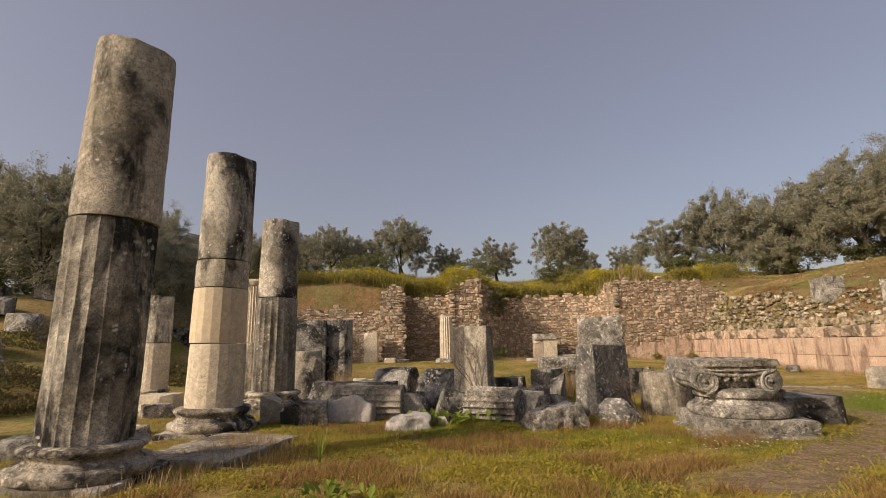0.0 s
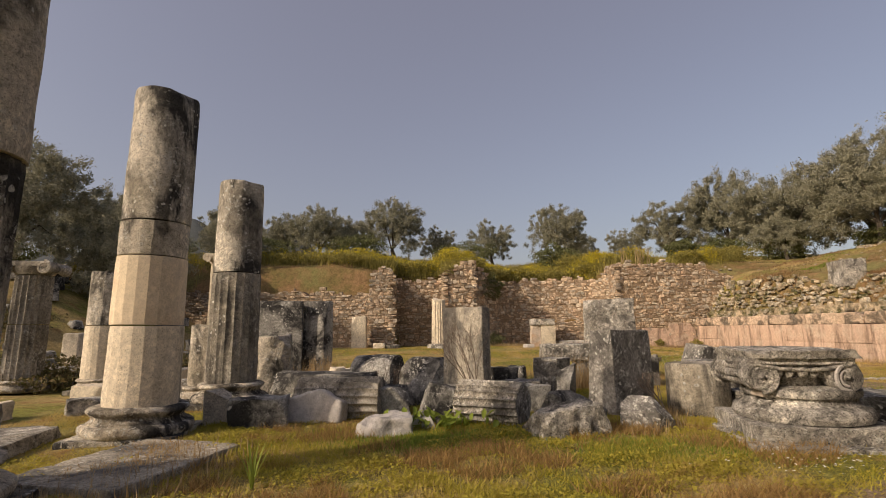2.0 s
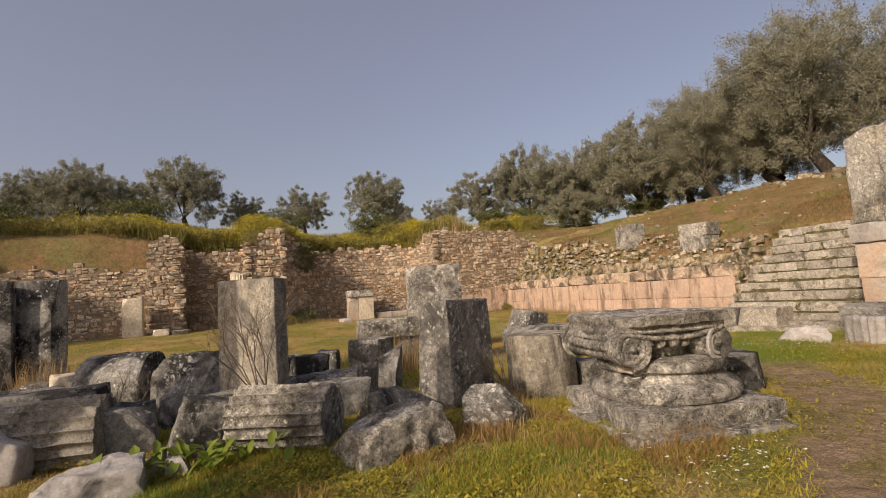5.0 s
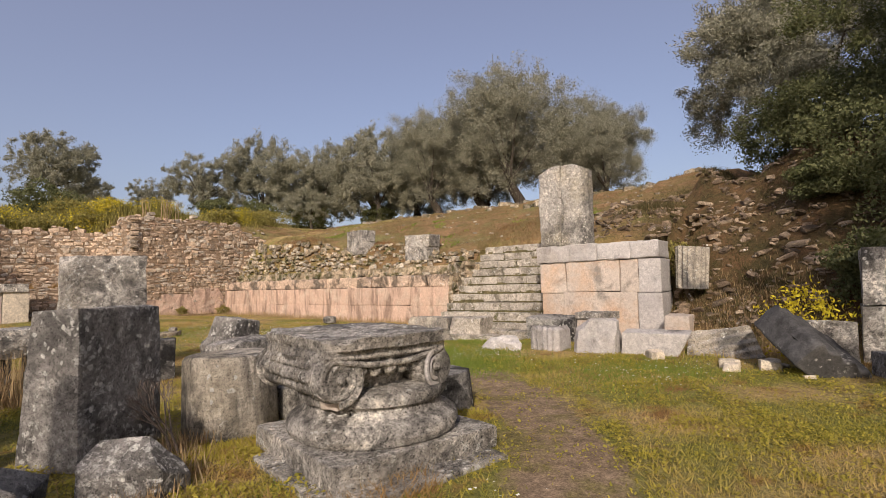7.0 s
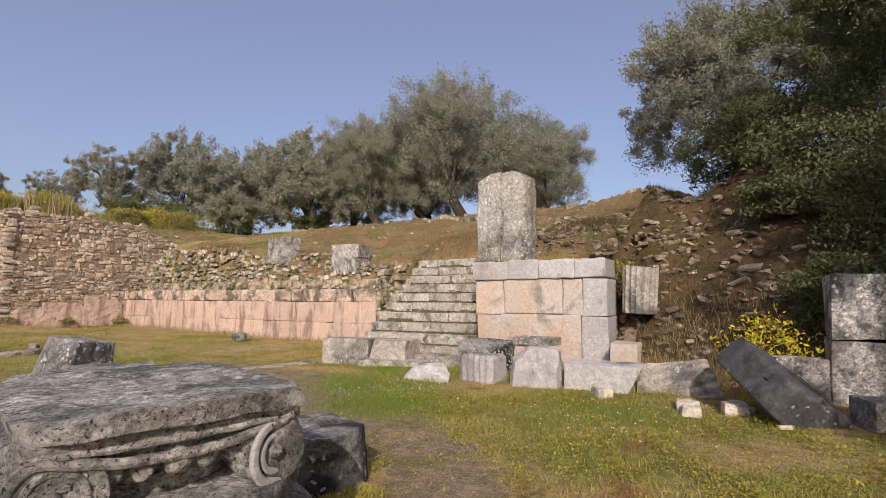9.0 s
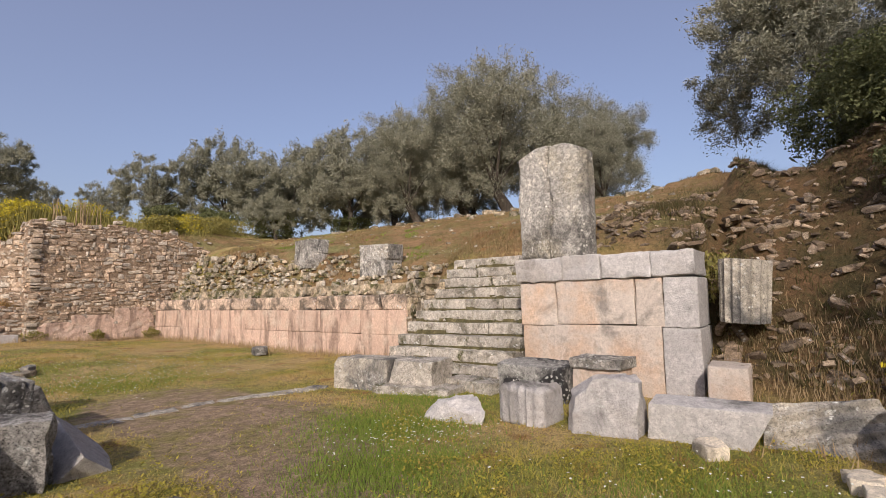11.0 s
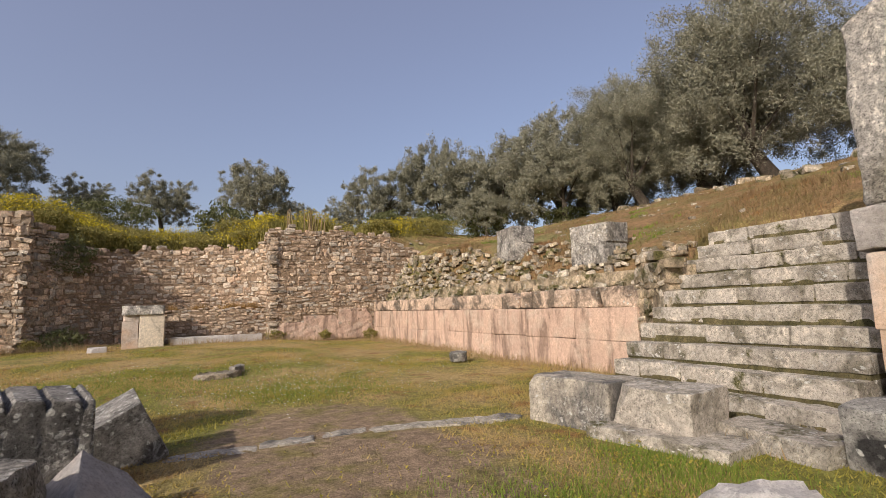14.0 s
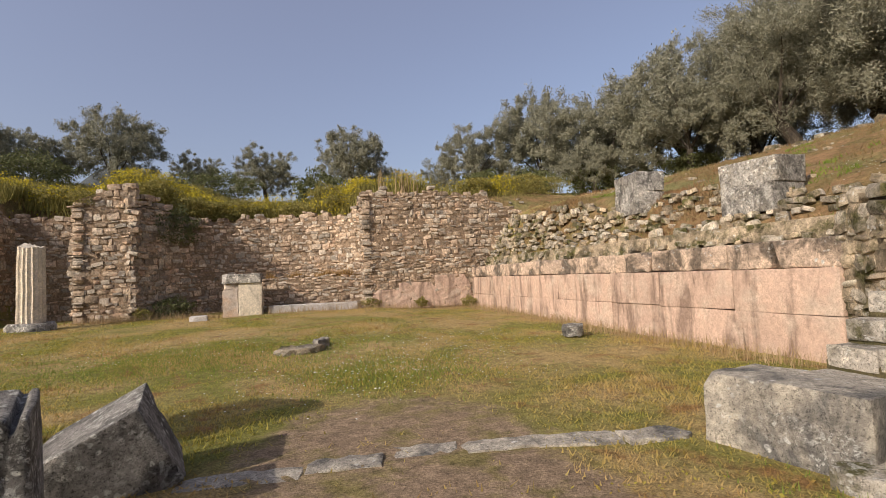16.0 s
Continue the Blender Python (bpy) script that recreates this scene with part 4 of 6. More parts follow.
part("abacus_moulding", stone_bm(1.04, 1.2, 0.06, 204, 0.02, 0.01, 1, 10), M_GREY, cap, m=pose(0, 0, 0.262))
part("body", stone_bm(1.0, 0.98, 0.16, 205, 0.05, 0.015, 1, 10), M_GREY, cap, m=pose(0, 0, 0.12))
for sx in (-1, 1):
    bol = lathe_bm([(0.15, -0.58), (0.17, -0.5), (0.15, -0.3), (0.13, 0), (0.15, 0.3), (0.17, 0.5), (0.15, 0.58)], 48, 0.006, 30 + sx)
    part("bolster", bol, M_GREY, cap, m=pose(sx * 0.42, 0, 0.115, 90, 0, 0))
    part("shoulder", stone_bm(0.34, 1.1, 0.2, 208 + sx, 0.08, 0.02, 1, 9), M_GREY, cap, m=pose(sx * 0.36, 0, 0.10))
    for sy in (-1, 1):
        part("volute", spiral_bm(0.135, 2.4, 0.03, sx), M_GREY if sx < 0 else M_WHITE, cap, m=pose(sx * 0.42, sy * 0.575, 0.115, 0, 0, (0 if sy < 0 else 180) + (22 if sx > 0 and sy < 0 else 0)))
        part("volute_eye", ball_bm(0.036, 0.035, 0.036), M_GREY, cap, m=pose(sx * 0.42, sy * 0.59, 0.115))
part("echinus", lathe_bm([(0.44, 0.0), (0.50, 0.05), (0.56, 0.11), (0.57, 0.15)], 64, 0.005, 26), M_GREY, cap, "rounded body carved with worn eggs", m=pose(0, 0, 0.11))
for k in range(5):
    part("egg", ball_bm(0.05, 0.036, 0.062, 0.02, k), M_GREY, cap, "worn egg carving", m=pose(-0.24 + k * 0.12, -0.525 - 0.04 * (1 - abs(k - 2) / 2), 0.165))


def sag_bm(half, drop, r, depth):
    """A rounded fillet that hangs in a shallow curve."""
    bm = bmesh.new()
    rings = []
    for k in range(25):
        u = k / 12 - 1
        c = Vector((u * half, -depth * (1 - u * u), drop * u * u + 0.006 * noise.noise(Vector((u * 9, half, 0)))))
        rings.append([bm.verts.new(c + Vector((0, -math.cos(b), math.sin(b))) * r) for b in [2 * math.pi * j / 8 for j in range(8)]])
    for p, q in zip(rings, rings[1:]):
        for j in range(8):
            bm.faces.new((p[j], q[j], q[(j + 1) % 8], p[(j + 1) % 8]))
    bm.faces.new(rings[0][::-1])
    bm.faces.new(rings[-1])
    bmesh.ops.recalc_face_normals(bm, faces=bm.faces[:])
    return bm


for sy in (-1, 1):
    turn = 0 if sy < 0 else 180
    part("canalis", sag_bm(0.47, 0.06, 0.022, 0.015), M_GREY, cap, "curved rim of the channel between the volutes", m=pose(0, sy * 0.58, 0.19, 0, 0, turn))
    part("upper_rim", sag_bm(0.5, 0.012, 0.018, 0.01), M_GREY, cap, "fillet above the channel", m=pose(0, sy * 0.585, 0.258, 0, 0, turn))
leaf_bm = ball_bm(0.05, 0.075, 0.028, 0.012, 3)
leaf_mesh = finish(leaf_bm, M_GREY)
for sx in (-1, 1):
    for j in range(9):
        for i in range(4):
            b = radians(-35 + i * 38)
            ob = new("carved_leaf", leaf_mesh)
            ob.parent = cap
            side = sx * (0.42 + 0.15 * math.cos(b))
            ob.matrix_basis = pose(side, -0.46 + j * 0.115 + 0.05 * (i % 2), 0.115 + 0.145 * math.sin(b), 0, -sx * (90 - math.degrees(b)) * -1, 0)
for k in range(34):
    a = 2 * math.pi * k / 34
    part("bead", ball_bm(0.032, 0.022, 0.016), M_GREY, cap, m=pose(0.505 * math.cos(a), 0.505 * math.sin(a), 0.105, 0, 0, math.degrees(a) + 90))

# small ionic capitals on the slender columns
for col, top, r, mat in ((slim, 2.98, 0.22, M_PALE), (slim_far, 2.6, 0.35, M_GREYCOL)):
    head = part("capital", stone_bm(r * 2.5, r * 2.2, r * 0.32, 2100, 0.02, 0.006, 0, 5), mat, col, "small ionic capital with two volutes", m=pose(0, 0, top + r * 0.5))
    part("echinus", lathe_bm([(r, 0), (r * 1.15, r * 0.25), (r * 1.2, r * 0.5)], 32, 0.002, 3), mat, col, m=pose(0, 0, top))
    for sx in (-1, 1):
        for sy in (-1, 1):
            part("volute", spiral_bm(r * 0.3, 2.2, r * 0.1, sx), mat, head, m=pose(sx * r * 1.15, sy * r * 1.08, -0.02, 0, 0, 0 if sy < 0 else 180))
        part("bolster", lathe_bm([(r * 0.34, -r * 1.05), (r * 0.27, 0), (r * 0.34, r * 1.05)], 24, 0.002, 4), mat, head, m=pose(sx * r * 1.15, 0, -0.02, 90, 0, 0))

# ---- fragments beside the capital and along the walk ----
oct_ = lathe_bm([(0.44, 0), (0.45, 0.05), (0.445, 0.4), (0.44, 0.72), (0.42, 0.755), (0.40, 0.76)], 96, 0.012, 33, lambda a, z: facets(12, a))
thing("column_drum", oct_, M_MARBLE, "squat faceted column drum standing on end", "column drum", pose(4.02, 9.35, -0.02, 0, 0, 12))
blk("dark_block", 5.55, 8.35, -0.02, (1.3, 0.8, 0.42), -14, 210, M_BLACK, "low dark grey block behind the capital", rnd=0.05, chops=2)
blk("rough_rock", 5.3, 11.4, 0.0, (0.9, 0.6, 0.62), 10, 211, M_GREY, "rough pale boulder beside others", rnd=0.2, rough=0.05, chops=4)
blk("rough_rock", 6.0, 12.0, 0.0, (0.95, 0.6, 0.6), -20, 212, M_GREY, "rough pale boulder beside others", rnd=0.2, rough=0.05, chops=4)
tb = stone_bm(0.5, 0.95, 1.24, 213, 0.02, 0.01, 0, 9, top=(0.8, 0.98), lean=(0.04, 0))
thing("tall_block", tb, M_LICHEN, "tall squared block standing upright, dark with lichen", "block", pose(2.95, 9.62, 0.0, 0, 0, -58))
blk("tall_block", 4.5, 14.6, 0.0, (1.25, 0.7, 2.0), -10, 214, M_GREY, "big upright block with a worn rounded top", rnd=0.12, rough=0.03, chops=3, res=9)
blk("lintel", 3.1, 13.2, 0.55, (1.3, 0.5, 0.38), 4, 215, M_GREY, "long stone beam lying on supports", rnd=0.06, rough=0.02, chops=1)
blk("support_stone", 2.75, 13.25, 0.0, (0.5, 0.45, 0.57), 4, 216, M_BLACK, "dark stone carrying a beam", rnd=0.05)
blk("support_stone", 3.4, 13.25, 0.0, (0.4, 0.4, 0.57), 4, 217, M_BLACK, "dark stone carrying a beam", rnd=0.05)
st = stone_bm(0.86, 0.2, 1.64, 218, 0.03, 0.012, 0, 12)
thing("stele", st, M_STELE, "upright pale stele slab with a raised rim", "slab", pose(0.56, 10.02, 0.0, 0, 0, -44))
dr = drum_bm(0.32, 0.31, 0.92, "flute", 20, 219, 0.008, 0.04)
thing("fluted_drum", dr, M_GREY, "pale fluted drum lying on its side", "column drum", pose(0.42, 8.95, 0.26, 90, 0, 62))
blk("black_rock", 1.66, 8.05, -0.03, (0.9, 0.6, 0.36), 16, 220, M_GREY, "rough pale block with a dark broken face", rnd=0.03, rough=0.055, chops=4, deep=0.26, res=9, top=(0.93, 0.9), tilt=(0, -7))
blk("rough_rock", 1.95, 8.65, -0.03, (1.0, 0.5, 0.5), 12, 221, M_BLACK, "wedge-shaped grey rock behind a dark block", rnd=0.06, rough=0.03, chops=4, deep=0.5)
blk("round_rock", 2.78, 8.3, -0.03, (0.52, 0.42, 0.42), 20, 222, M_LICHEN, "rounded grey rock before the tall block", rnd=0.06, rough=0.015, chops=7, deep=0.42)
blk("rough_rock", 2.35, 10.0, 0.0, (0.5, 0.4, 0.8), 30, 223, M_BLACK, "pointed grey rock leaning beside the tall block", rnd=0.05, rough=0.03, chops=4, deep=0.5)
blk("squared_block", 2.2, 11.1, 0.0, (0.52, 0.48, 0.74), -35, 224, M_GREY, "squared block with one black side", rnd=0.03, chops=1)
for k, (x, y, s, h, m_, tr) in enumerate([(1.35, 11.5, 0.55, 0.55, M_BLACK, 10), (0.95, 12.2, 0.6, 0.5, M_GREY, 40), (1.45, 10.4, 0.75, 0.42, M_GREY, -10), (0.9, 10.75, 0.5, 0.35, M_BLACK, 25), (1.75, 12.4, 0.5, 0.5, M_GREY, 70), (1.5, 9.75, 0.6, 0.4, M_BLACK, 15)]):
    blk("broken_block", x, y, 0.0, (s, s * 0.75, h), tr, 230 + k, M_BLACK if k != 2 else m_, "broken block in a heap of fragments", group="heap of fragments", rnd=0.06, rough=0.03, chops=3)
# left part of the heap
dr = drum_bm(0.36, 0.36, 1.3, "flute", 20, 240, 0.01, 0.03)
thing("fluted_drum", dr, M_GREYCOL, "dark fluted drum lying on its side", "column drum", pose(-2.05, 9.62, 0.22, 90, 0, 84))
ws = stone_bm(0.98, 0.3, 0.46, 241, 0.05, 0.012, 0, 24)
for v in ws.verts:
    u = v.co.x / 0.49
    v.co.z *= 1 - 0.55 * max(0, -u - 0.1) ** 1.3 - 0.42 * max(0, u - 0.35) ** 1.1 + 0.05 * math.sin(u * 6)
thing("white_slab", ws, M_WHITE, "pale broken slab propped in the grass", "slab", pose(-1.76, 9.15, -0.05, -12, 0, -10))
blk("black_rock", -2.42, 8.9, -0.05, (0.75, 0.55, 0.42), 12, 242, M_BLACK, "rough black rock in the grass", rnd=0.1, rough=0.04, chops=4)
blk("upright_stone", -3.05, 9.0, -0.02, (0.36, 0.4, 0.52), 20, 243, M_MARBLE, "small upright broken stone", rnd=0.03, chops=4, deep=0.5)
blk("white_rock", -0.62, 8.3, -0.05, (0.72, 0.5, 0.25), 8, 244, M_WHITE, "low pale rock in the grass", rnd=0.1, rough=0.04, chops=7, deep=0.4)
blk("white_rock", -0.22, 8.62, -0.05, (0.22, 0.26, 0.4), 30, 245, M_WHITE, "small pointed white rock", rnd=0.04, rough=0.02, chops=4, deep=0.6)
blk("white_rock", -0.05, 8.5, -0.05, (0.36, 0.2, 0.2), -25, 246, M_WHITE, "small white rock in the grass", rnd=0.04, rough=0.02, chops=4, deep=0.6)
dr = drum_bm(0.40, 0.42, 0.9, "plain", 14, 247, 0.012, 0.06)
thing("column_drum", dr, M_BLACK, "dark barrel-like drum lying on its side", "column drum", pose(-1.55, 12.1, 0.38, 90, 0, 70))
blk("rough_rock", -0.15, 10.75, -0.02, (0.85, 0.7, 0.8), 24, 248, M_BLACK, "dark rock with white veins", rnd=0.08, rough=0.05, chops=5, deep=0.4)
blk("curled_stone", 0.0, 8.95, -0.03, (0.42, 0.3, 0.55), 10, 249, M_BLACK, "curved fragment of a moulding", rnd=0.14, rough=0.02, chops=2, tilt=(0, 16))
blk("grey_block", 0.35, 9.75, -0.03, (0.7, 0.45, 0.45), -8, 250, M_BLACK, "grey block behind the fluted drum", rnd=0.05, chops=2)
blk("low_block", -1.85, 10.35, -0.02, (1.75, 0.5, 0.6), -8, 251, M_BLACK, "long low block with a rough top", rnd=0.06, rough=0.03, chops=3)
blk("low_block", -0.75, 9.6, -0.02, (0.75, 0.45, 0.45), 4, 252, M_BLACK, "dark layered block among the fragments", rnd=0.05, rough=0.03, chops=3)
blk("stub", -3.25, 12.0, 0.0, (0.62, 0.6, 1.2), 14, 253, M_MARBLE, "eroded upright stub of masonry", rnd=0.1, rough=0.05, chops=4)
blk("dark_slab", -4.25, 15.5, 0.0, (1.2, 0.5, 2.1), 8, 254, M_BLACK, "large dark upright slab", rnd=0.05, chops=1, res=8)
blk("dark_slab", -3.3, 15.8, 0.0, (0.7, 0.45, 2.1), -20, 255, M_BLACK, "dark upright slab with a pale streak", rnd=0.05, chops=2, res=8)
blk("pilaster", -4.15, 28.5, 0.25, (0.75, 0.6, 1.75), 4, 256, M_PALE, "pale squared pilaster before the back wall", rnd=0.03, chops=1)
for k, (x, y, s, h) in enumerate([(-2.6, 13.6, 0.5, 0.35), (-2.0, 14.0, 0.6, 0.4), (-1.5, 13.4, 0.55, 0.3), (-2.2, 13.2, 0.45, 0.5), (-0.9, 14.2, 0.6, 0.3), (-3.0, 27.8, 0.6, 0.3), (-2.4, 28.1, 0.8, 0.22)]):
    blk("broken_block", x, y, float(height(x, y)) - 0.03, (s, s * 0.7, h), 37 * k, 260 + k, M_PALE if k % 2 else M_GREY, "broken pale block among the ruins", group="scattered blocks", rnd=0.05, rough=0.02, chops=3)
# left bank: terrace of dark blocks and rubble
tw = stand("terrace_wall", "low terrace wall of dark squared blocks in the shade of trees", "wall", kind="structure")
for r in range(3):
    for k in range(7):
        part("block", stone_bm(1.15, 0.7, 0.4, 1400 + r * 9 + k, 0.05, 0.02, 1, 3), M_BLACK, tw, m=pose(-20.3 + k * 1.2 + 0.5 * (r % 2), 25.6 + 0.15 * r, 1.15 + 0.42 * r))
for k in range(60):
    rg = random.Random(1500 + k)
    x, y = rg.uniform(-19, -8.3), rg.uniform(13, 28)
    s = rg.uniform(0.4, 1.25)
    blk("boulder", x, y, float(height(x, y)) - 0.08, (s, s * 0.75, s * 0.6), rg.uniform(0, 180), 1500 + k, rg.choice((M_BLACK, M_GREY)), "dark boulder on the shaded bank", group="boulders on the bank", rnd=0.1, rough=0.04, chops=4, res=4)
for k, (x, y, s) in enumerate([(-6.2, 11.2, 0.7), (-5.6, 10.0, 0.55), (-6.6, 9.2, 0.6), (-5.9, 8.2, 0.75), (-7.2, 7.6, 0.8), (-5.4, 12.6, 0.6), (-6.3, 14.6, 0.8), (-5.4, 6.6, 0.5)]):
    blk("pale_block", x, y, -0.05, (s, s * 0.8, s * 0.55), 40 * k, 1600 + k, M_GREY if k % 2 else M_PALE, "fallen block beside the columns", group="blocks beside the columns", rnd=0.05, rough=0.02, chops=3)
blk("flat_slab", -2.85, 6.7, -0.05, (1.25, 1.7, 0.13), -12, 1620, M_STELE, "broad flat slab between the columns", rnd=0.04, rough=0.02, chops=3, res=8)
blk("flat_slab", -5.0, 7.4, -0.05, (1.0, 1.5, 0.2), 12, 1621, M_GREY, "flat slab behind the columns", rnd=0.04, rough=0.02, chops=3)
# yard blocks by the path
def tipped(name, centre, size, turn, pitch, roll, seed, mat, label, **kw):
    """A block lying tipped about its middle."""
    m = Matrix.Translation(centre) @ Matrix.Rotation(radians(turn), 4, "Z") @ Matrix.Rotation(radians(pitch), 4, "X") @ Matrix.Rotation(radians(roll), 4, "Y") @ Matrix.Translation((0, 0, -size[2] / 2))
    return thing(name, stone_bm(*size, seed, **kw), mat, label, "block", m)


bm = stone_bm(0.8, 0.62, 0.9, 300, 0.02, 0.01, 0, 30, top=(0.74, 0.85))
for v in bm.verts:
    if v.co.z > 0.5:
        v.co.z -= 0.09 * (0.5 + 0.5 * math.cos(v.co.x * 27)) ** 16 * (0.7 - v.co.y)
thing("fluted_block", bm, M_LICHEN, "dark block with grooved flutes on its upper face", "block", pose(6.08, 13.3, -0.04, 8, 6, 20))
tipped("leaning_block", (6.56, 14.2, 0.17), (0.74, 0.66, 0.64), 14, 6, -26, 301, M_LICHEN, "squared block tipped up on its corner", rnd=0.02, rough=0.008, res=10)
tipped("white_rock", (6.64, 12.26, -0.06), (0.64, 0.9, 0.62), 4, 20, 43, 302, M_WHITE, "white broken block with a sharp ridge", rnd=0.012, rough=0.01, chops=1, res=10)
blk("squared_block", 5.85, 12.0, -0.02, (1.0, 0.8, 0.5), 18, 303, M_LICHEN, "squared grey block by the path", rnd=0.02, rough=0.01, chops=1, res=10)
blk("long_block", 5.5, 9.35, -0.02, (2.2, 0.5, 0.36), 8, 304, M_GREY, "long moulded block lying by the path", rnd=0.05, rough=0.025, chops=2, res=9)
blk("squared_block", 4.7, 13.1, -0.02, (0.8, 0.7, 0.62), 10, 305, M_BLACK, "dark squared block by the path", rnd=0.04, chops=2)
blk("yard_rock", 7.75, 20.1, 0.0, (0.95, 0.6, 0.16), 8, 307, M_RUBBLE2, "flat brownish rock in the grass", rnd=0.06, rough=0.05, chops=9, deep=0.6)
blk("yard_rock", 8.2, 20.5, 0.0, (0.42, 0.35, 0.24), 30, 308, M_STELE, "small grey rock in the grass", rnd=0.06, rough=0.04, chops=8, deep=0.5)
blk("white_rock", 4.6, 27.0, 0.27, (0.5, 0.4, 0.22), 8, 309, M_WHITE, "small white block on the grass", rnd=0.06, chops=2)
blk("yard_rock", 13.3, 19.5, 0.05, (0.6, 0.4, 0.22), 60, 310, M_GREY, "grey rock before the pink wall", rnd=0.08, rough=0.03, chops=4)
ped = stand("pedestal", "pale pedestal of two uprights under a dark cap", "pedestal", pose(5.68, 28.75, 0.3))
part("upright", stone_bm(0.5, 0.55, 0.95, 320, 0.03, 0.012, 1), M_PODIUM, ped, m=pose(-0.36, 0, 0))
part("upright", stone_bm(0.75, 0.6, 1.15, 321, 0.03, 0.012, 1), M_PALE, ped, m=pose(0.28, 0, 0))
part("filler", stone_bm(0.48, 0.5, 0.19, 322, 0.02, 0.012, 1), M_PODIUM, ped, m=pose(-0.36, 0, 0.955))
part("cap", stone_bm(1.28, 0.7, 0.32, 323, 0.03, 0.015, 1), M_GREY, ped, "dark grey cap stone", m=pose(0, 0, 1.155))
blk("bench_stone", 8.1, 28.9, 0.3, (3.1, 0.5, 0.3), -1, 324, M_WHITE, "long pale bench stone at the wall's foot", rnd=0.04, rough=0.015, chops=1, res=9)
for k in range(9):
    rg = random.Random(1700 + k)
    x, y = rg.uniform(9.3, 11.6), rg.uniform(4.6, 7.6)
    s = rg.uniform(0.1, 0.28)
    blk("small_rock", x, y, float(height(x, y)) - 0.02, (s * 1.3, s, s * 0.6), rg.uniform(0, 180), 1700 + k, M_PALE, "small pale stone in the grass", group="small stones in the grass", rnd=0.05, rough=0.02, chops=3, res=3)
blk("small_rock", 4.95, 4.55, -0.02, (0.3, 0.2, 0.1), 20, 1720, M_WHITE, "small white stone on the path", group="small stones in the grass", rnd=0.04, rough=0.02, chops=3, res=4)
# rubble on the earth bank
rg = random.Random(77)
bank_spots = []
while len(bank_spots) < 1900:
    x, y = rg.uniform(12.4, 18.5), rg.uniform(0.5, 10.4)
    z = float(height(x, y))
    if z < 0.4 or (y > 7.6 and x < 13.9) or noise.noise(Vector((x * 0.8, y * 0.8, 3.0))) < rg.uniform(-0.5, 0.35):
        continue
    s = rg.uniform(0.04, 0.13) if rg.random() < 0.85 else rg.uniform(0.13, 0.26)
    bank_spots.append(Matrix.Translation((x, y, z)) @ Euler((rg.gauss(0, 0.4), rg.gauss(0, 0.4), rg.uniform(0, 6.3))).to_matrix().to_4x4() @ Matrix.Diagonal((s * 1.7, s, s * 0.45, 1)))
br = stand("bank_rubble", "loose stones spilling down a red earth bank", "rubble", kind="structure")
place_pieces(br, bank_spots, PACK3, 300)
hill_spots = []
while len(hill_spots) < 280:
    x, y = rg.uniform(15.4, 30), rg.uniform(9, 33)
    s = rg.uniform(0.05, 0.17) if x < 25 else rg.uniform(0.2, 0.5)
    hill_spots.append(Matrix.Translation((x, y, float(height(x, y)))) @ Euler((rg.gauss(0, 0.2), rg.gauss(0, 0.2), rg.uniform(0, 6.3))).to_matrix().to_4x4() @ Matrix.Diagonal((s * 1.5, s, s * 0.7, 1)))
hr = stand("hill_rubble", "loose stones scattered over the grassy hillside", "rubble", kind="structure")
place_pieces(hr, hill_spots, PACK2, 280)


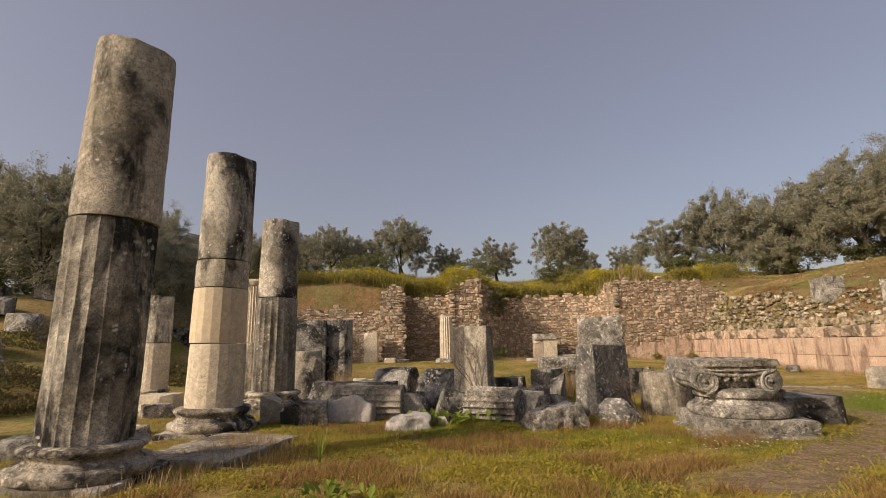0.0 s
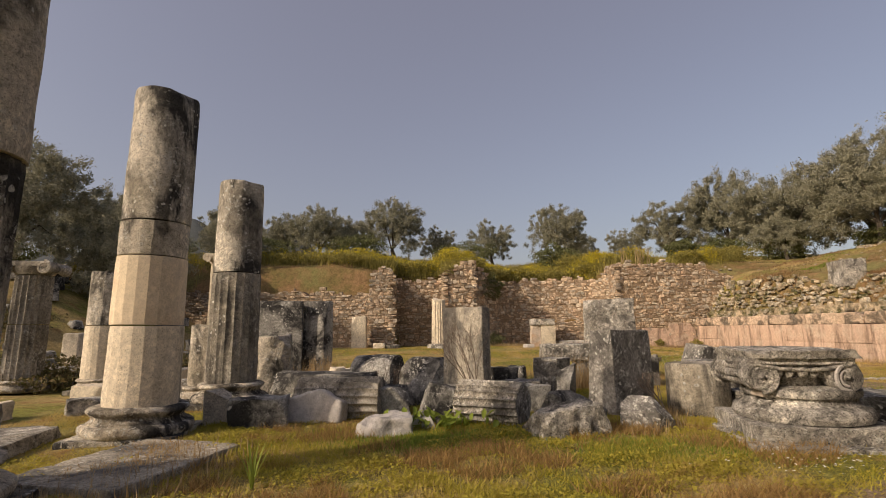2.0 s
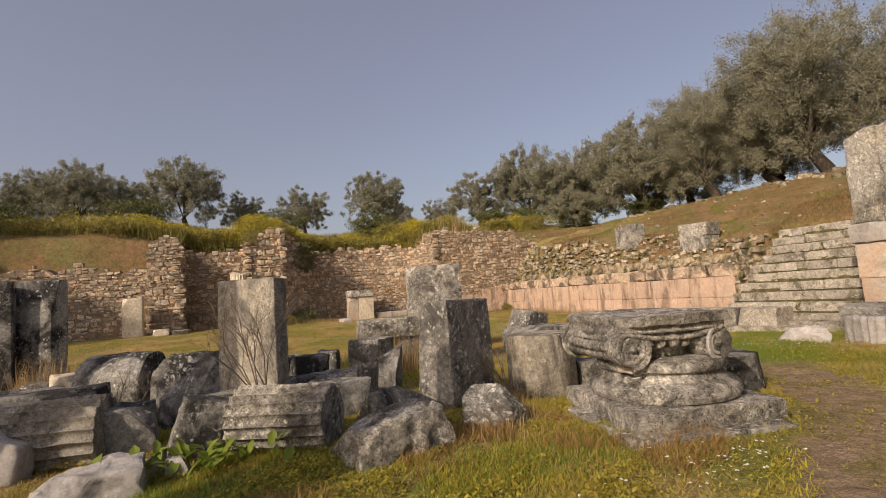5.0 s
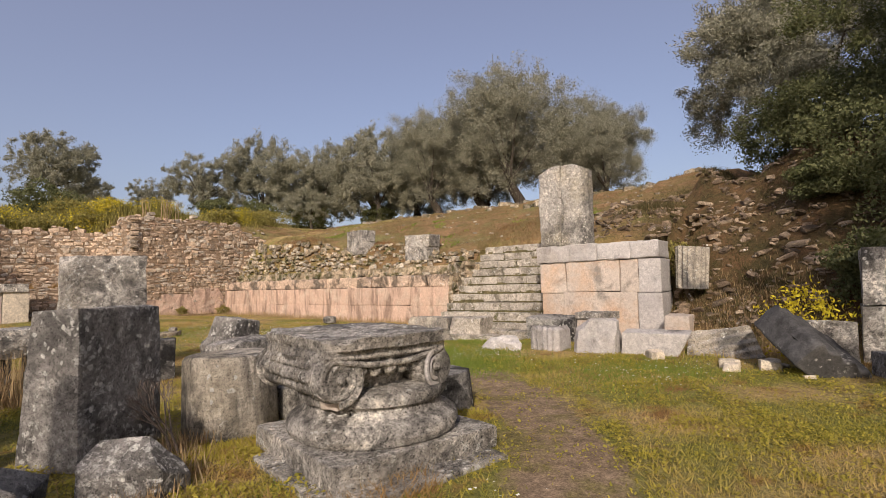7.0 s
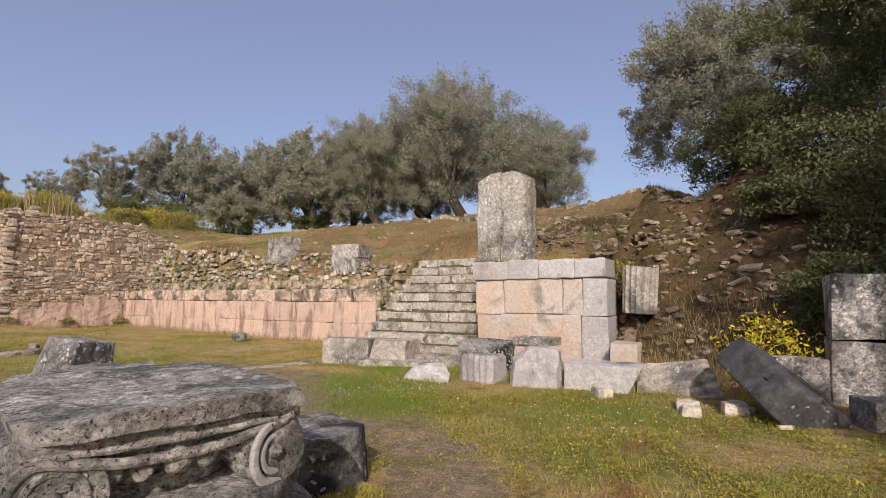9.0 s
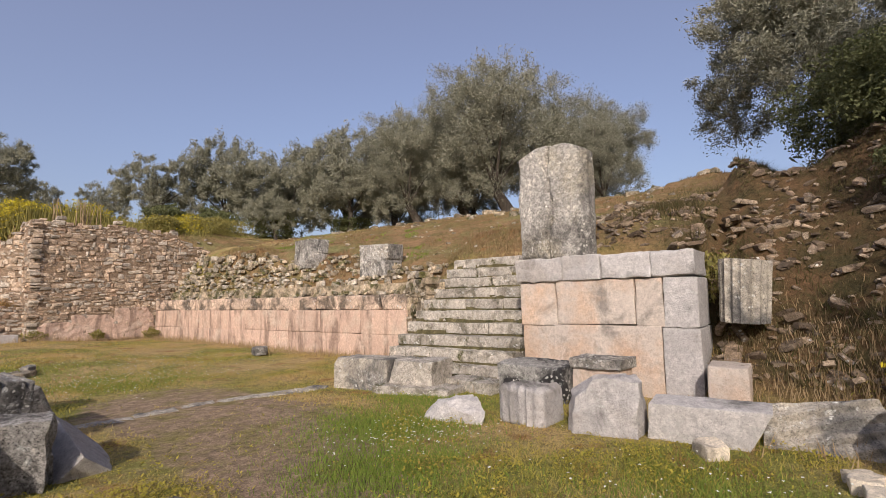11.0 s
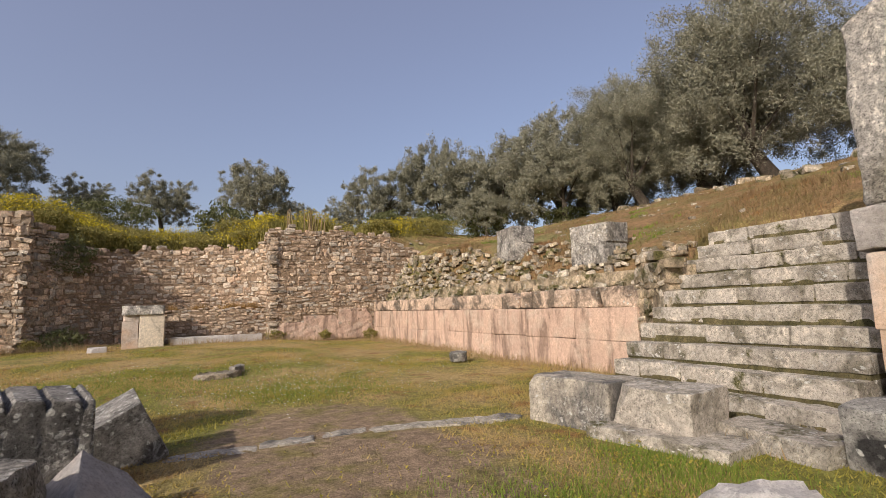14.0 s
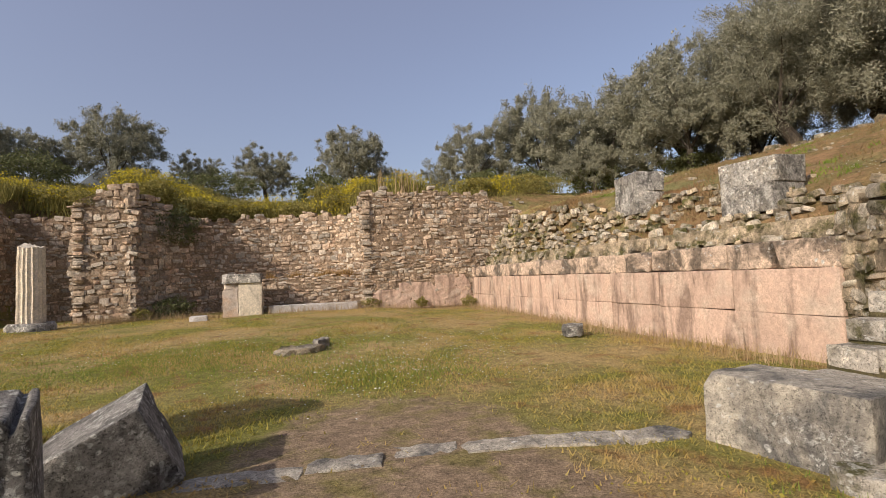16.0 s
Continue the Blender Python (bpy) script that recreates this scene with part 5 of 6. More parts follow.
# ---- trees ----
def tree_parts(seed, h, spread, leaf, clumps, per, low=0.28):
    """A gnarled olive: trunk, limbs and clumps of small leaves."""
    rg, nr = random.Random(seed), np.random.RandomState(seed)
    bm = bmesh.new()

    def limb(a, b, r0, r1, n=7):
        ax = (b - a).normalized()
        u = ax.orthogonal().normalized()
        v = ax.cross(u)
        ring = [[bm.verts.new(p + (u * math.cos(2 * math.pi * k / n) + v * math.sin(2 * math.pi * k / n)) * r) for k in range(n)] for p, r in ((a, r0), (b, r1))]
        for k in range(n):
            bm.faces.new((ring[0][k], ring[0][(k + 1) % n], ring[1][(k + 1) % n], ring[1][k]))

    r_base = 0.036 * h
    fork = Vector((rg.uniform(-0.1, 0.1) * h, rg.uniform(-0.1, 0.1) * h, h * low))
    limb(Vector((0, 0, -0.3)), Vector((0, 0, h * 0.06)), r_base * 1.5, r_base, 9)
    limb(Vector((0, 0, h * 0.06)), fork, r_base, r_base * 0.75, 9)
    mid = np.array([fork.x * 0.5, fork.y * 0.5, h * (0.48 + low * 0.2)])
    lobes, count = [], 24
    for k in range(count):
        z = 1 - 2.0 * (k + 0.5) / count
        a = k * 2.39996 + nr.uniform(-0.5, 0.5)
        q = max(math.sqrt(max(0.0, 1 - z * z)), 0.8 if z < -0.3 else 0)
        reach = nr.uniform(0.62, 1.1)
        c = mid + np.array([math.cos(a) * q * spread * 0.74, math.sin(a) * q * spread * 0.74, z * h * 0.36]) * reach
        r = nr.uniform(0.10, 0.19) * h
        c[2] = max(c[2], h * (0.06 + low * 0.3) + r * 0.7)
        lobes.append((c, r))
        if k % 3 == 0:
            limb(fork, Vector(mid * 0.4 + c * 0.6), r_base * 0.3, r_base * 0.12, 5)
            limb(Vector(mid * 0.4 + c * 0.6), Vector(c), r_base * 0.12, r_base * 0.04, 4)
    lobes += [(mid + nr.normal(0, 0.08, 3) * h, 0.17 * h) for _ in range(3)]
    size = np.array([r * r for _, r in lobes])
    home = nr.choice(len(lobes), clumps, p=size / size.sum())
    d0 = nr.normal(0, 1, (clumps, 3)) + np.array([0, 0, 0.25])
    d0 /= np.linalg.norm(d0, axis=1)[:, None]
    lc, lr = np.array([c for c, _ in lobes])[home], np.array([r for _, r in lobes])[home]
    cents = lc + d0 * (lr * nr.uniform(0.45, 1.12, clumps))[:, None] * np.array([1.1, 1.1, 0.95])
    rads = nr.uniform(0.028, 0.062, clumps) * h
    n = clumps * per
    which = np.repeat(np.arange(clumps), per)
    d = nr.normal(0, 1, (n, 3))
    d /= np.linalg.norm(d, axis=1)[:, None]
    p = cents[which] + d * (rads[which] * nr.uniform(0.1, 1.15, n))[:, None] + d0[which] * (rads[which] * nr.uniform(-0.5, 0.9, n))[:, None]
    u = nr.normal(0, 0.75, (n, 3)) + d0[which] * 0.9 + np.array([0, 0, 0.35])
    u /= np.linalg.norm(u, axis=1)[:, None]
    w = np.cross(u, nr.normal(0, 1, (n, 3)))
    w /= np.linalg.norm(w, axis=1)[:, None]
    L = leaf * nr.uniform(0.6, 1.3, n)[:, None]
    vs = np.stack([p - u * L - w * L * 0.3, p - u * L * 0.4 + w * L * 0.42, p + u * L], 1).reshape(-1, 3)
    fs = np.arange(3 * n).reshape(-1, 3)
    return bm, vs, fs


def tree(seed, h, spread, leaf, clumps, per, m, label, leaves=None, low=0.28, category="tree", name="olive_tree", group="olive trees"):
    bm, vs, fs = tree_parts(seed, h, spread, leaf, clumps, per, low)
    t = stand(name, label, category, m, group)
    part("trunk", bm, M_BARK, t, "dark gnarled trunk and limbs")
    raw("crown", vs, fs, leaves or M_OLIVE, t)
    return t


OLIVE = "grey-green olive tree with a gnarled trunk on the slope"


def sown(x, y, turn, s, sz=None, sink=0.1):
    return Matrix.Translation((x, y, float(height(x, y)) - sink)) @ Matrix.Rotation(radians(turn), 4, "Z") @ Matrix.Diagonal((s, s, sz or s, 1))


kinds = [tree(11, 5.0, 3.5, 0.072, 330, 125, sown(11.3, 46.9, 0, 1.08), OLIVE, low=0.24), tree(12, 6.0, 3.3, 0.075, 380, 125, sown(26.0, 36.5, 30, 1.15), OLIVE, low=0.16),
         tree(13, 4.6, 3.2, 0.068, 280, 125, sown(5.2, 47.5, 80, 0.95), OLIVE, low=0.28), tree(14, 8.5, 4.1, 0.06, 560, 210, sown(30.9, 21.2, 10, 1.26), OLIVE, low=0.17)]
for k, (x, y, turn, s, v) in enumerate([
        (-7.8, 44.6, 10, 0.72, 0), (-3.9, 46, 50, 0.88, 1), (0.2, 50, 90, 0.85, 2), (19.6, 52, 20, 0.85, 2), (19.3, 42, 70, 0.95, 0), (23.4, 40.3, 150, 1.08, 1),
        (27.7, 32.6, 200, 1.13, 1), (30.3, 30.0, 260, 0.74, 3), (32.5, 25.0, 310, 0.9, 3), (36, 28, 120, 0.9, 3), (29.2, 27.0, 15, 0.78, 3), (25.2, 38.4, 44, 0.95, 0), (27.0, 31.0, 130, 1.05, 0), (24.0, 35.0, 300, 0.75, 2),
        (-18.0, 22.0, 40, 0.95, 1), (-22.5, 38.5, 10, 0.6, 3), (-9.4, 41.5, 100, 0.7, 1), (-12.8, 43.5, 150, 0.75, 0), (-17.5, 28.0, 220, 0.8, 1), (-20.5, 31.0, 10, 0.8, 0),
        (-15.0, 38.0, 77, 0.7, 2), (-26, 27, 20, 1.0, 1), (15.3, 55, 130, 0.8, 0), (35, 34, 30, 0.95, 1), (40, 20, 60, 0.9, 3), (34.5, 17.2, 160, 0.7, 3), (44, 17.5, 160, 0.5, 0), (-30, 34, 90, 1.0, 3), (-24, 20, 190, 1.0, 0), (-14.0, 24.5, 60, 0.72, 1), (-12.5, 31.5, 20, 0.7, 0)]):
    copy_thing(kinds[v], sown(x, y, turn, s))
DARK = "large dark dense tree overhanging the bank"
tree(21, 9.5, 5.6, 0.075, 700, 230, sown(27.3, 5.0, 0, 0.96), DARK, M_OLIVE, 0.02, group="trees over the bank")
tree(22, 8.5, 3.6, 0.055, 420, 300, sown(17.8, 0.7, 40, 1.0), DARK, M_DARKLEAF, 0.1, name="dark_tree", group="trees over the bank")
tree(23, 7.0, 3.3, 0.05, 420, 300, sown(15.0, 1.0, 40, 1.0), DARK, M_DARKLEAF, 0.04, name="dark_tree", group="trees over the bank")
# two trees out of view, added only to cast shade on the bank
tree(24, 8.5, 3.3, 0.12, 260, 150, sown(6.5, -2.1, 40, 1.0), "unseen dense tree added to cast shade on the foot of the bank", M_DARKLEAF, 0.2, name="dark_tree", group="trees over the bank")
tree(25, 8.5, 3.6, 0.12, 260, 150, sown(10.0, -2.4, 140, 1.0), "unseen dense tree added to cast shade on the foot of the bank", M_DARKLEAF, 0.15, name="dark_tree", group="trees over the bank")


# ---- shrubs, weeds and grass ----
def shrub(seed, r, h, n, leaf, mat, x, y, label, name="shrub", z=None):
    nr = np.random.RandomState(seed)
    d = nr.normal(0, 1, (n, 3))
    d /= np.linalg.norm(d, axis=1)[:, None]
    lump = 1 + 0.25 * np.sin(d[:, 0] * 5 + seed) * np.sin(d[:, 1] * 4 + 2) + 0.2 * np.sin(d[:, 2] * 7)
    p = d * (nr.uniform(0.35, 1, n) ** 0.5 * lump)[:, None] * np.array([r, r, h / 2]) + np.array([0, 0, h * 0.48])
    u = nr.normal(0, 1, (n, 3)) + np.array([0, 0, 0.6])
    u /= np.linalg.norm(u, axis=1)[:, None]
    w = np.cross(u, nr.normal(0, 1, (n, 3)))
    w /= np.linalg.norm(w, axis=1)[:, None]
    L = leaf * nr.uniform(0.6, 1.3, n)[:, None]
    vs = np.stack([p - u * L, p + w * L * 0.45, p + u * L, p - w * L * 0.45], 1).reshape(-1, 3)
    ob = raw(name, vs, np.arange(4 * n).reshape(-1, 4), mat)
    ob.matrix_basis = Matrix.Translation((x, y, (float(height(x, y)) if z is None else z) - 0.05))
    return tagged(ob, label, "shrub")


for k, (x, y, r, h) in enumerate([(8.6, 37.5, 1.5, 2.0), (21.8, 39, 1.6, 1.9), (24.5, 36, 1.7, 1.9), (18.5, 38.5, 1.2, 1.5), (-6, 40, 2.2, 1.8), (2.5, 44, 2.5, 1.8), (27.5, 31.5, 1.3, 1.4), (-12, 35, 2.0, 1.8), (-18, 34, 2.2, 2.2), (-21, 25, 2.0, 2.2)]):
    shrub(700 + k, r, h, 5000, 0.075, M_DARKLEAF, x, y, "dense dark green shrub on the terrace")
for k, (x, y, r_, h_) in enumerate([(3.4, 32.4, 1.1, 0.9), (5.0, 33.2, 1.2, 0.9), (2.2, 31.6, 0.8, 0.9), (7.6, 33.2, 1.0, 0.7), (9.4, 32.6, 0.8, 1.0), (8.9, 34.5, 1.0, 1.3), (15.6, 32.0, 0.9, 0.9), (18.2, 32.5, 1.3, 1.0), (-1.2, 33.0, 1.2, 0.8), (-5.5, 31.6, 1.3, 0.7), (-8.5, 31.8, 1.5, 0.7), (0.8, 34.0, 1.2, 0.9), (20.5, 35, 1.5, 1.2)]):
    shrub(740 + k, r_, h_, 2600, 0.055, M_WEED, x, y, "green and yellow weeds growing over the wall's top", "weed_bush")
for k, (x, y, r_, h_) in enumerate([(-9.0, 13.5, 1.1, 1.0), (-11.0, 15.5, 1.4, 1.3), (-8.6, 18.0, 1.2, 1.1), (-13.0, 14.5, 1.5, 1.4), (-10.4, 20.0, 1.4, 1.3), (-14.5, 18.0, 1.6, 1.5), (-9.4, 10.5, 1.0, 0.9), (-12.0, 11.5, 1.4, 1.2), (-8.2, 22.5, 1.3, 1.1)]):
    shrub(800 + k, r_, h_ * 0.55, 3000, 0.05, M_SHADEWEED, x, y, "dark brownish undergrowth on the shaded bank", "undergrowth")
shrub(720, 0.6, 1.35, 1500, 0.035, M_MUSTARD, 11.55, 5.05, "yellow flowering shrub at the foot of the bank", "flowering_shrub")
for k, (x, y, r_, h_) in enumerate([(13.9, 2.9, 1.4, 2.6), (13.0, 1.6, 1.4, 2.8), (15.4, 3.6, 1.5, 2.2), (14.2, 0.6, 1.8, 3.2), (16.4, 2.4, 1.8, 2.8), (12.9, 3.9, 0.8, 1.3), (15.0, 4.6, 0.7, 0.9), (16.8, 4.9, 1.1, 1.7), (18.2, 5.6, 1.2, 1.8), (19.5, 4.0, 1.6, 2.6)]):
    shrub(760 + k, r_, h_, 10000, 0.045, M_DARKLEAF, x, y, "dense dark shrub growing on the earth bank", "dark_shrub")
shrub(721, 0.5, 0.9, 900, 0.05, M_WEED, 14.4, 7.6, "green shrub on the bank", "shrub")
for k, (x, y, z, r_, h_) in enumerate([(12.2, 29.15, 0.3, 0.25, 0.35), (14.05, 28.8, 0.2, 0.3, 0.45), (10.2, 29.25, 0.3, 0.35, 0.5), (2.4, 29.2, 0.3, 0.3, 0.5), (0.6, 29.2, 4.4, 0.4, 0.5)]):
    shrub(780 + k, r_, h_, 900, 0.035, M_WEED, x, y, "tuft of green weed rooted in the wall", "wall_weed", z=z)
# hanging weeds in dark leaf colour, which stands in for the recess's shade
shrub(723, 0.9, 1.4, 3600, 0.05, M_DARKLEAF, 3.1, 30.9, "weedy bush hanging over the recess, leaves darkened to stand for shade", "hanging_shade_bush", z=3.1)
shrub(722, 0.8, 0.8, 1600, 0.05, M_DARKLEAF, 3.1, 30.1, "dark shrub in the shaded recess", "shrub")


def blades(name, x, y, hgt, wid, mat, seed, lean=0.35, label="", category="grass", z=None):
    """A sheet of single blades, each a thin bent triangle standing on the ground."""
    nr = np.random.RandomState(seed)
    n = len(x)
    z = height(x, y) - 0.01 if z is None else z
    a = nr.uniform(0, 2 * np.pi, n)
    t = nr.uniform(0, 2 * np.pi, n)
    b = np.stack([x, y, z], 1)
    side = np.stack([np.cos(a), np.sin(a), 0 * a], 1) * (wid * nr.uniform(0.6, 1.3, n))[:, None]
    tip = b + np.stack([np.cos(t) * lean * hgt * nr.uniform(0, 1, n), np.sin(t) * lean * hgt * nr.uniform(0, 1, n), hgt], 1)
    vs = np.stack([b - side, b + side, tip], 1).reshape(-1, 3)
    ob = raw(name, vs, np.arange(3 * n).reshape(-1, 3), mat)
    return tagged(ob, label, category, kind="stuff")


def noise2(x, y, s, k=0.0):
    return np.sin(x * s + k) * np.sin(y * s * 1.13 + 1.7 * k) + 0.6 * np.sin(x * s * 2.3 - y * s * 1.1 + k) * np.sin(y * s * 2.7 + 0.5 * x * s + 2 * k)


def free_of_walls(x, y):
    return (height(x, y) < 0.75) & (x > -9)


nr = np.random.RandomState(4)
x, y = nr.uniform(-6, 15, 900000), nr.uniform(1.0, 29.5, 900000)
near = np.clip(1.3 - np.hypot(x - 3, y - 6) / 18, 0.16, 1)
turf = np.clip(0.55 + 0.45 * noise2(x, y, 1.1, 1), 0.08, 1)
keep = free_of_walls(x, y) & (nr.uniform(0, 1, len(x)) < near * turf * (1 - 0.97 * np.clip(1.2 * soil_at(x, y) + 0.25 * noise2(x, y, 2.0), 0, 1)))
x, y, turf = x[keep], y[keep], turf[keep]
blades("grass", x, y, (0.022 + 0.045 * nr.uniform(0, 1, len(x)) * (0.4 + turf)) * np.where(y < 9, 1.0, 0.9), np.full(len(x), 0.0055) * (1 + np.clip(y - 6, 0, 30) / 10), M_GRASS, 5, 1.4, "short spring grass, green and straw coloured")
x, y = nr.uniform(-3, 6, 260000), nr.uniform(2.5, 9.2, 260000)
ok = free_of_walls(x, y) & (nr.uniform(0, 1, len(x)) < np.clip(noise2(x, y, 1.7, 4) * 0.8 + 0.4 * noise2(x, y, 6.0, 2), 0, 1) * (1 - soil_at(x, y)))
blades("weed_tufts", x[ok], y[ok], nr.uniform(0.02, 0.07, ok.sum()), np.full(ok.sum(), 0.008), M_CLOVER, 15, 1.5, "leafy yellowish weed tufts in the turf")


def turf_leaves(name, x, y, z, size, mat, seed, label):
    """Small leaves lying nearly flat over the turf."""
    r = np.random.RandomState(seed)
    n = len(x)
    p = np.stack([x, y, z], 1)
    a = r.uniform(0, 2 * np.pi, n)
    u = np.stack([np.cos(a), np.sin(a), r.normal(0, 0.45, n)], 1) * size[:, None]
    w = np.stack([-np.sin(a), np.cos(a), r.normal(0, 0.45, n)], 1) * (size * 0.55)[:, None]
    vs = np.stack([p - u, p + w, p + u, p - w], 1).reshape(-1, 3)
    return tagged(raw(name, vs, np.arange(4 * n).reshape(-1, 4), mat), label, "grass", kind="stuff")


x, y = nr.uniform(-4.5, 12, 760000), nr.uniform(2.2, 13, 760000)
clump = noise2(x, y, 2.1, 3) * 0.7 + 0.5 * noise2(x, y, 5.3, 1)
ok = free_of_walls(x, y) & (nr.uniform(0, 1, len(x)) < np.clip(clump + 0.25, 0.12, 1) * np.clip(1.25 - np.hypot(x - 3, y - 6) / 9, 0.1, 1) * (1 - 0.9 * soil_at(x, y)))
x, y, clump = x[ok], y[ok], clump[ok]
turf_leaves("turf_leaves", x, y, height(x, y) + nr.uniform(0.0, 0.075, len(x)) * np.clip(0.3 + clump, 0.2, 1.2), nr.uniform(0.006, 0.02, len(x)), M_CLOVER, 25, "low yellowish-green leafy weeds in the turf")
x, y = nr.uniform(-3.2, 4.2, 90000), nr.uniform(2.6, 8.6, 90000)
ok = free_of_walls(x, y) & (noise2(x, y, 1.9, 7) + 0.5 * noise2(x, y, 5.0, 8) > 0.45) & (soil_at(x, y) < 0.3)
blades("dead_weeds", x[ok], y[ok], nr.uniform(0.03, 0.15, ok.sum()), np.full(ok.sum(), 0.006), M_DEAD, 35, 1.6, "brown withered weeds matted in the turf")
# lush green patches
parts = []
for cx, cy, rx, ry, n in [(9.6, 10.6, 1.1, 1.0, 9000), (8.3, 9.4, 0.9, 0.8, 6000), (6.0, 20.0, 3.0, 1.6, 9000), (9.0, 7.0, 1.2, 0.9, 7000), (0.0, 7.8, 1.3, 0.7, 6000), (9.0, 17.5, 1.6, 1.2, 4000), (11.0, 11.2, 0.5, 1.0, 3500), (2.6, 7.2, 1.0, 0.5, 3000)]:
    q = nr.normal(0, 0.55, (n, 2)) * (rx, ry) + (cx, cy)
    parts.append(q[free_of_walls(q[:, 0], q[:, 1])])
q = np.concatenate(parts)
blades("lush_grass", q[:, 0], q[:, 1], nr.uniform(0.03, 0.085, len(q)), np.full(len(q), 0.006), M_LUSH, 6, 0.8, "fresh green grass patches")
# dry stalks along walls and heaps
parts = []
for x0, y0, x1, y1, n, sp in [(14.4, 15.2, 14.0, 29, 2600, 0.2), (0.5, 28.9, 5, 28.6, 1500, 0.25), (6.5, 28.5, 14, 29, 1200, 0.2), (2.2, 12.6, 3.6, 12.6, 700, 0.15), (-2.9, 13.6, -2.6, 14.8, 500, 0.2), (12.3, 8.0, 12.6, 7.0, 900, 0.25), (12.2, 10.9, 12.2, 11.6, 500, 0.2), (-3, 4.6, -2.2, 7.2, 700, 0.3), (2.6, 8.0, 3.3, 8.8, 350, 0.2), (3.2, 9.1, 3.6, 9.2, 300, 0.1), (11.2, 6.4, 12.6, 6.0, 900, 0.3), (12.4, 5.2, 13.4, 6.8, 1600, 0.5)]:
    u = nr.uniform(0, 1, n)[:, None]
    parts.append(np.array([[x0, y0]]) * (1 - u) + np.array([[x1, y1]]) * u + nr.normal(0, sp, (n, 2)))
q = np.concatenate(parts)
tall = np.where((q[:, 1] > 12) & (q[:, 1] < 15) & (q[:, 0] < 4), 0.85, np.where(q[:, 1] < 12, 0.22, 0.3))
blades("dry_grass", q[:, 0], q[:, 1], nr.uniform(0.3, 1, len(q)) * tall, np.full(len(q), 0.007), M_STRAW, 7, 0.5, "dry straw stalks along walls and stones")
# weeds on the ledge inside the recess
x, y = nr.uniform(6.4, 9.9, 2600), 29.62 + np.abs(nr.normal(0, 0.22, 2600))
blades("ledge_weeds", x, y, nr.uniform(0.08, 0.4, 2600) * np.clip(0.5 + noise2(x, y, 2.2, 1), 0.25, 1.2), np.full(2600, 0.012), M_DEAD, 48, 0.8, "dry weeds along the ledge of the recess", z=np.full(2600, 1.55))
# hillside grass
x = np.concatenate([nr.uniform(14.9, 32, 80000), nr.uniform(14.95, 17.2, 30000)])
y = np.concatenate([nr.uniform(8, 34, 80000), nr.uniform(12, 29.2, 30000)])
ok = (nr.uniform(0, 1, len(x)) < 0.32 + 0.5 * noise2(x, y, 0.9, 2)) & (height(x, y) > 1.9)
x, y = x[ok], y[ok]
blades("hill_grass", x, y, nr.uniform(0.04, 0.14, len(x)), np.full(len(x), 0.014), M_HILLGRASS, 8, 0.7, "rough dry grass on the hillside")
x, y = nr.uniform(15.2, 24, 60000), nr.uniform(11, 29, 60000)
ok = (noise2(x, y, 0.8, 6) + 0.6 * noise2(x, y, 2.3, 3) > 1.0) & (height(x, y) > 1.9)
blades("hill_green", x[ok], y[ok], nr.uniform(0.04, 0.13, ok.sum()), np.full(ok.sum(), 0.014), M_LUSH, 28, 0.9, "patches of fresh green weeds on the hillside")
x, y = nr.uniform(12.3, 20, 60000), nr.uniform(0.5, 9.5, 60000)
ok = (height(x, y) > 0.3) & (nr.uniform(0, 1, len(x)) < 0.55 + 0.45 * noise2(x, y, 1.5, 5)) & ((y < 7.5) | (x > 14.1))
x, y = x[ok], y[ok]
# weeds in the tone darkened for the bank's shade
blades("bank_weeds", x, y, nr.uniform(0.03, 0.11, len(x)) * np.where(noise2(x, y, 1.1, 9) > 0.3, 2.2, 1.0), np.full(len(x), 0.01), M_SHADEWEED, 18, 1.5, "dry weeds covering the earth bank, coloured dark for its shade")
x, y = nr.uniform(-24, 15, 60000), nr.uniform(30.3, 45, 60000)
ok = y > np.interp(x, BACK_X, BACK_Y) + np.where(x < -3.4, 1.0, 0.2)
x, y = x[ok], y[ok]
blades("terrace_grass", x, y, nr.uniform(0.2, 0.6, len(x)), np.full(len(x), 0.022), M_WEED, 9, 0.6, "tall weeds on the terrace above the wall")


def mustard(x, y, hgt, seed):
    """Flower heads scattered in the upper part of the plants."""
    r = np.random.RandomState(seed)
    n = len(x)
    c = np.stack([x + r.normal(0, 0.12, n), y + r.normal(0, 0.12, n), height(x, y) + hgt * r.uniform(0.45, 1.05, n)], 1)
    u = r.normal(0, 1, (n, 3))
    u /= np.linalg.norm(u, axis=1)[:, None]
    w = np.cross(u, r.normal(0, 1, (n, 3)))
    w /= np.linalg.norm(w, axis=1)[:, None]
    s = r.uniform(0.018, 0.045, n)[:, None]
    vs = np.stack([c - u * s, c + w * s, c + u * s, c - w * s], 1).reshape(-1, 3)
    return vs, np.arange(4 * n).reshape(-1, 4)


parts = []
for cx, cy, rx, ry, n in [(4.0, 33.6, 3.2, 0.8, 1500), (-4, 32.5, 3.5, 1.1, 900), (0.0, 32.9, 2.2, 0.9, 900), (9.8, 32.6, 1.4, 0.8, 900), (16.5, 32.5, 1.4, 0.8, 800), (-10, 33, 4, 1.3, 500), (12.6, 32.5, 1.2, 0.7, 300), (-18, 31, 4, 1.5, 900)]:
    q = nr.normal(0, 0.5, (int(n * 2.4), 2)) * (rx, ry) + (cx, cy)
    parts.append(q)
q = np.concatenate(parts)
q = q[q[:, 1] > np.interp(q[:, 0], BACK_X, BACK_Y) + 0.15]
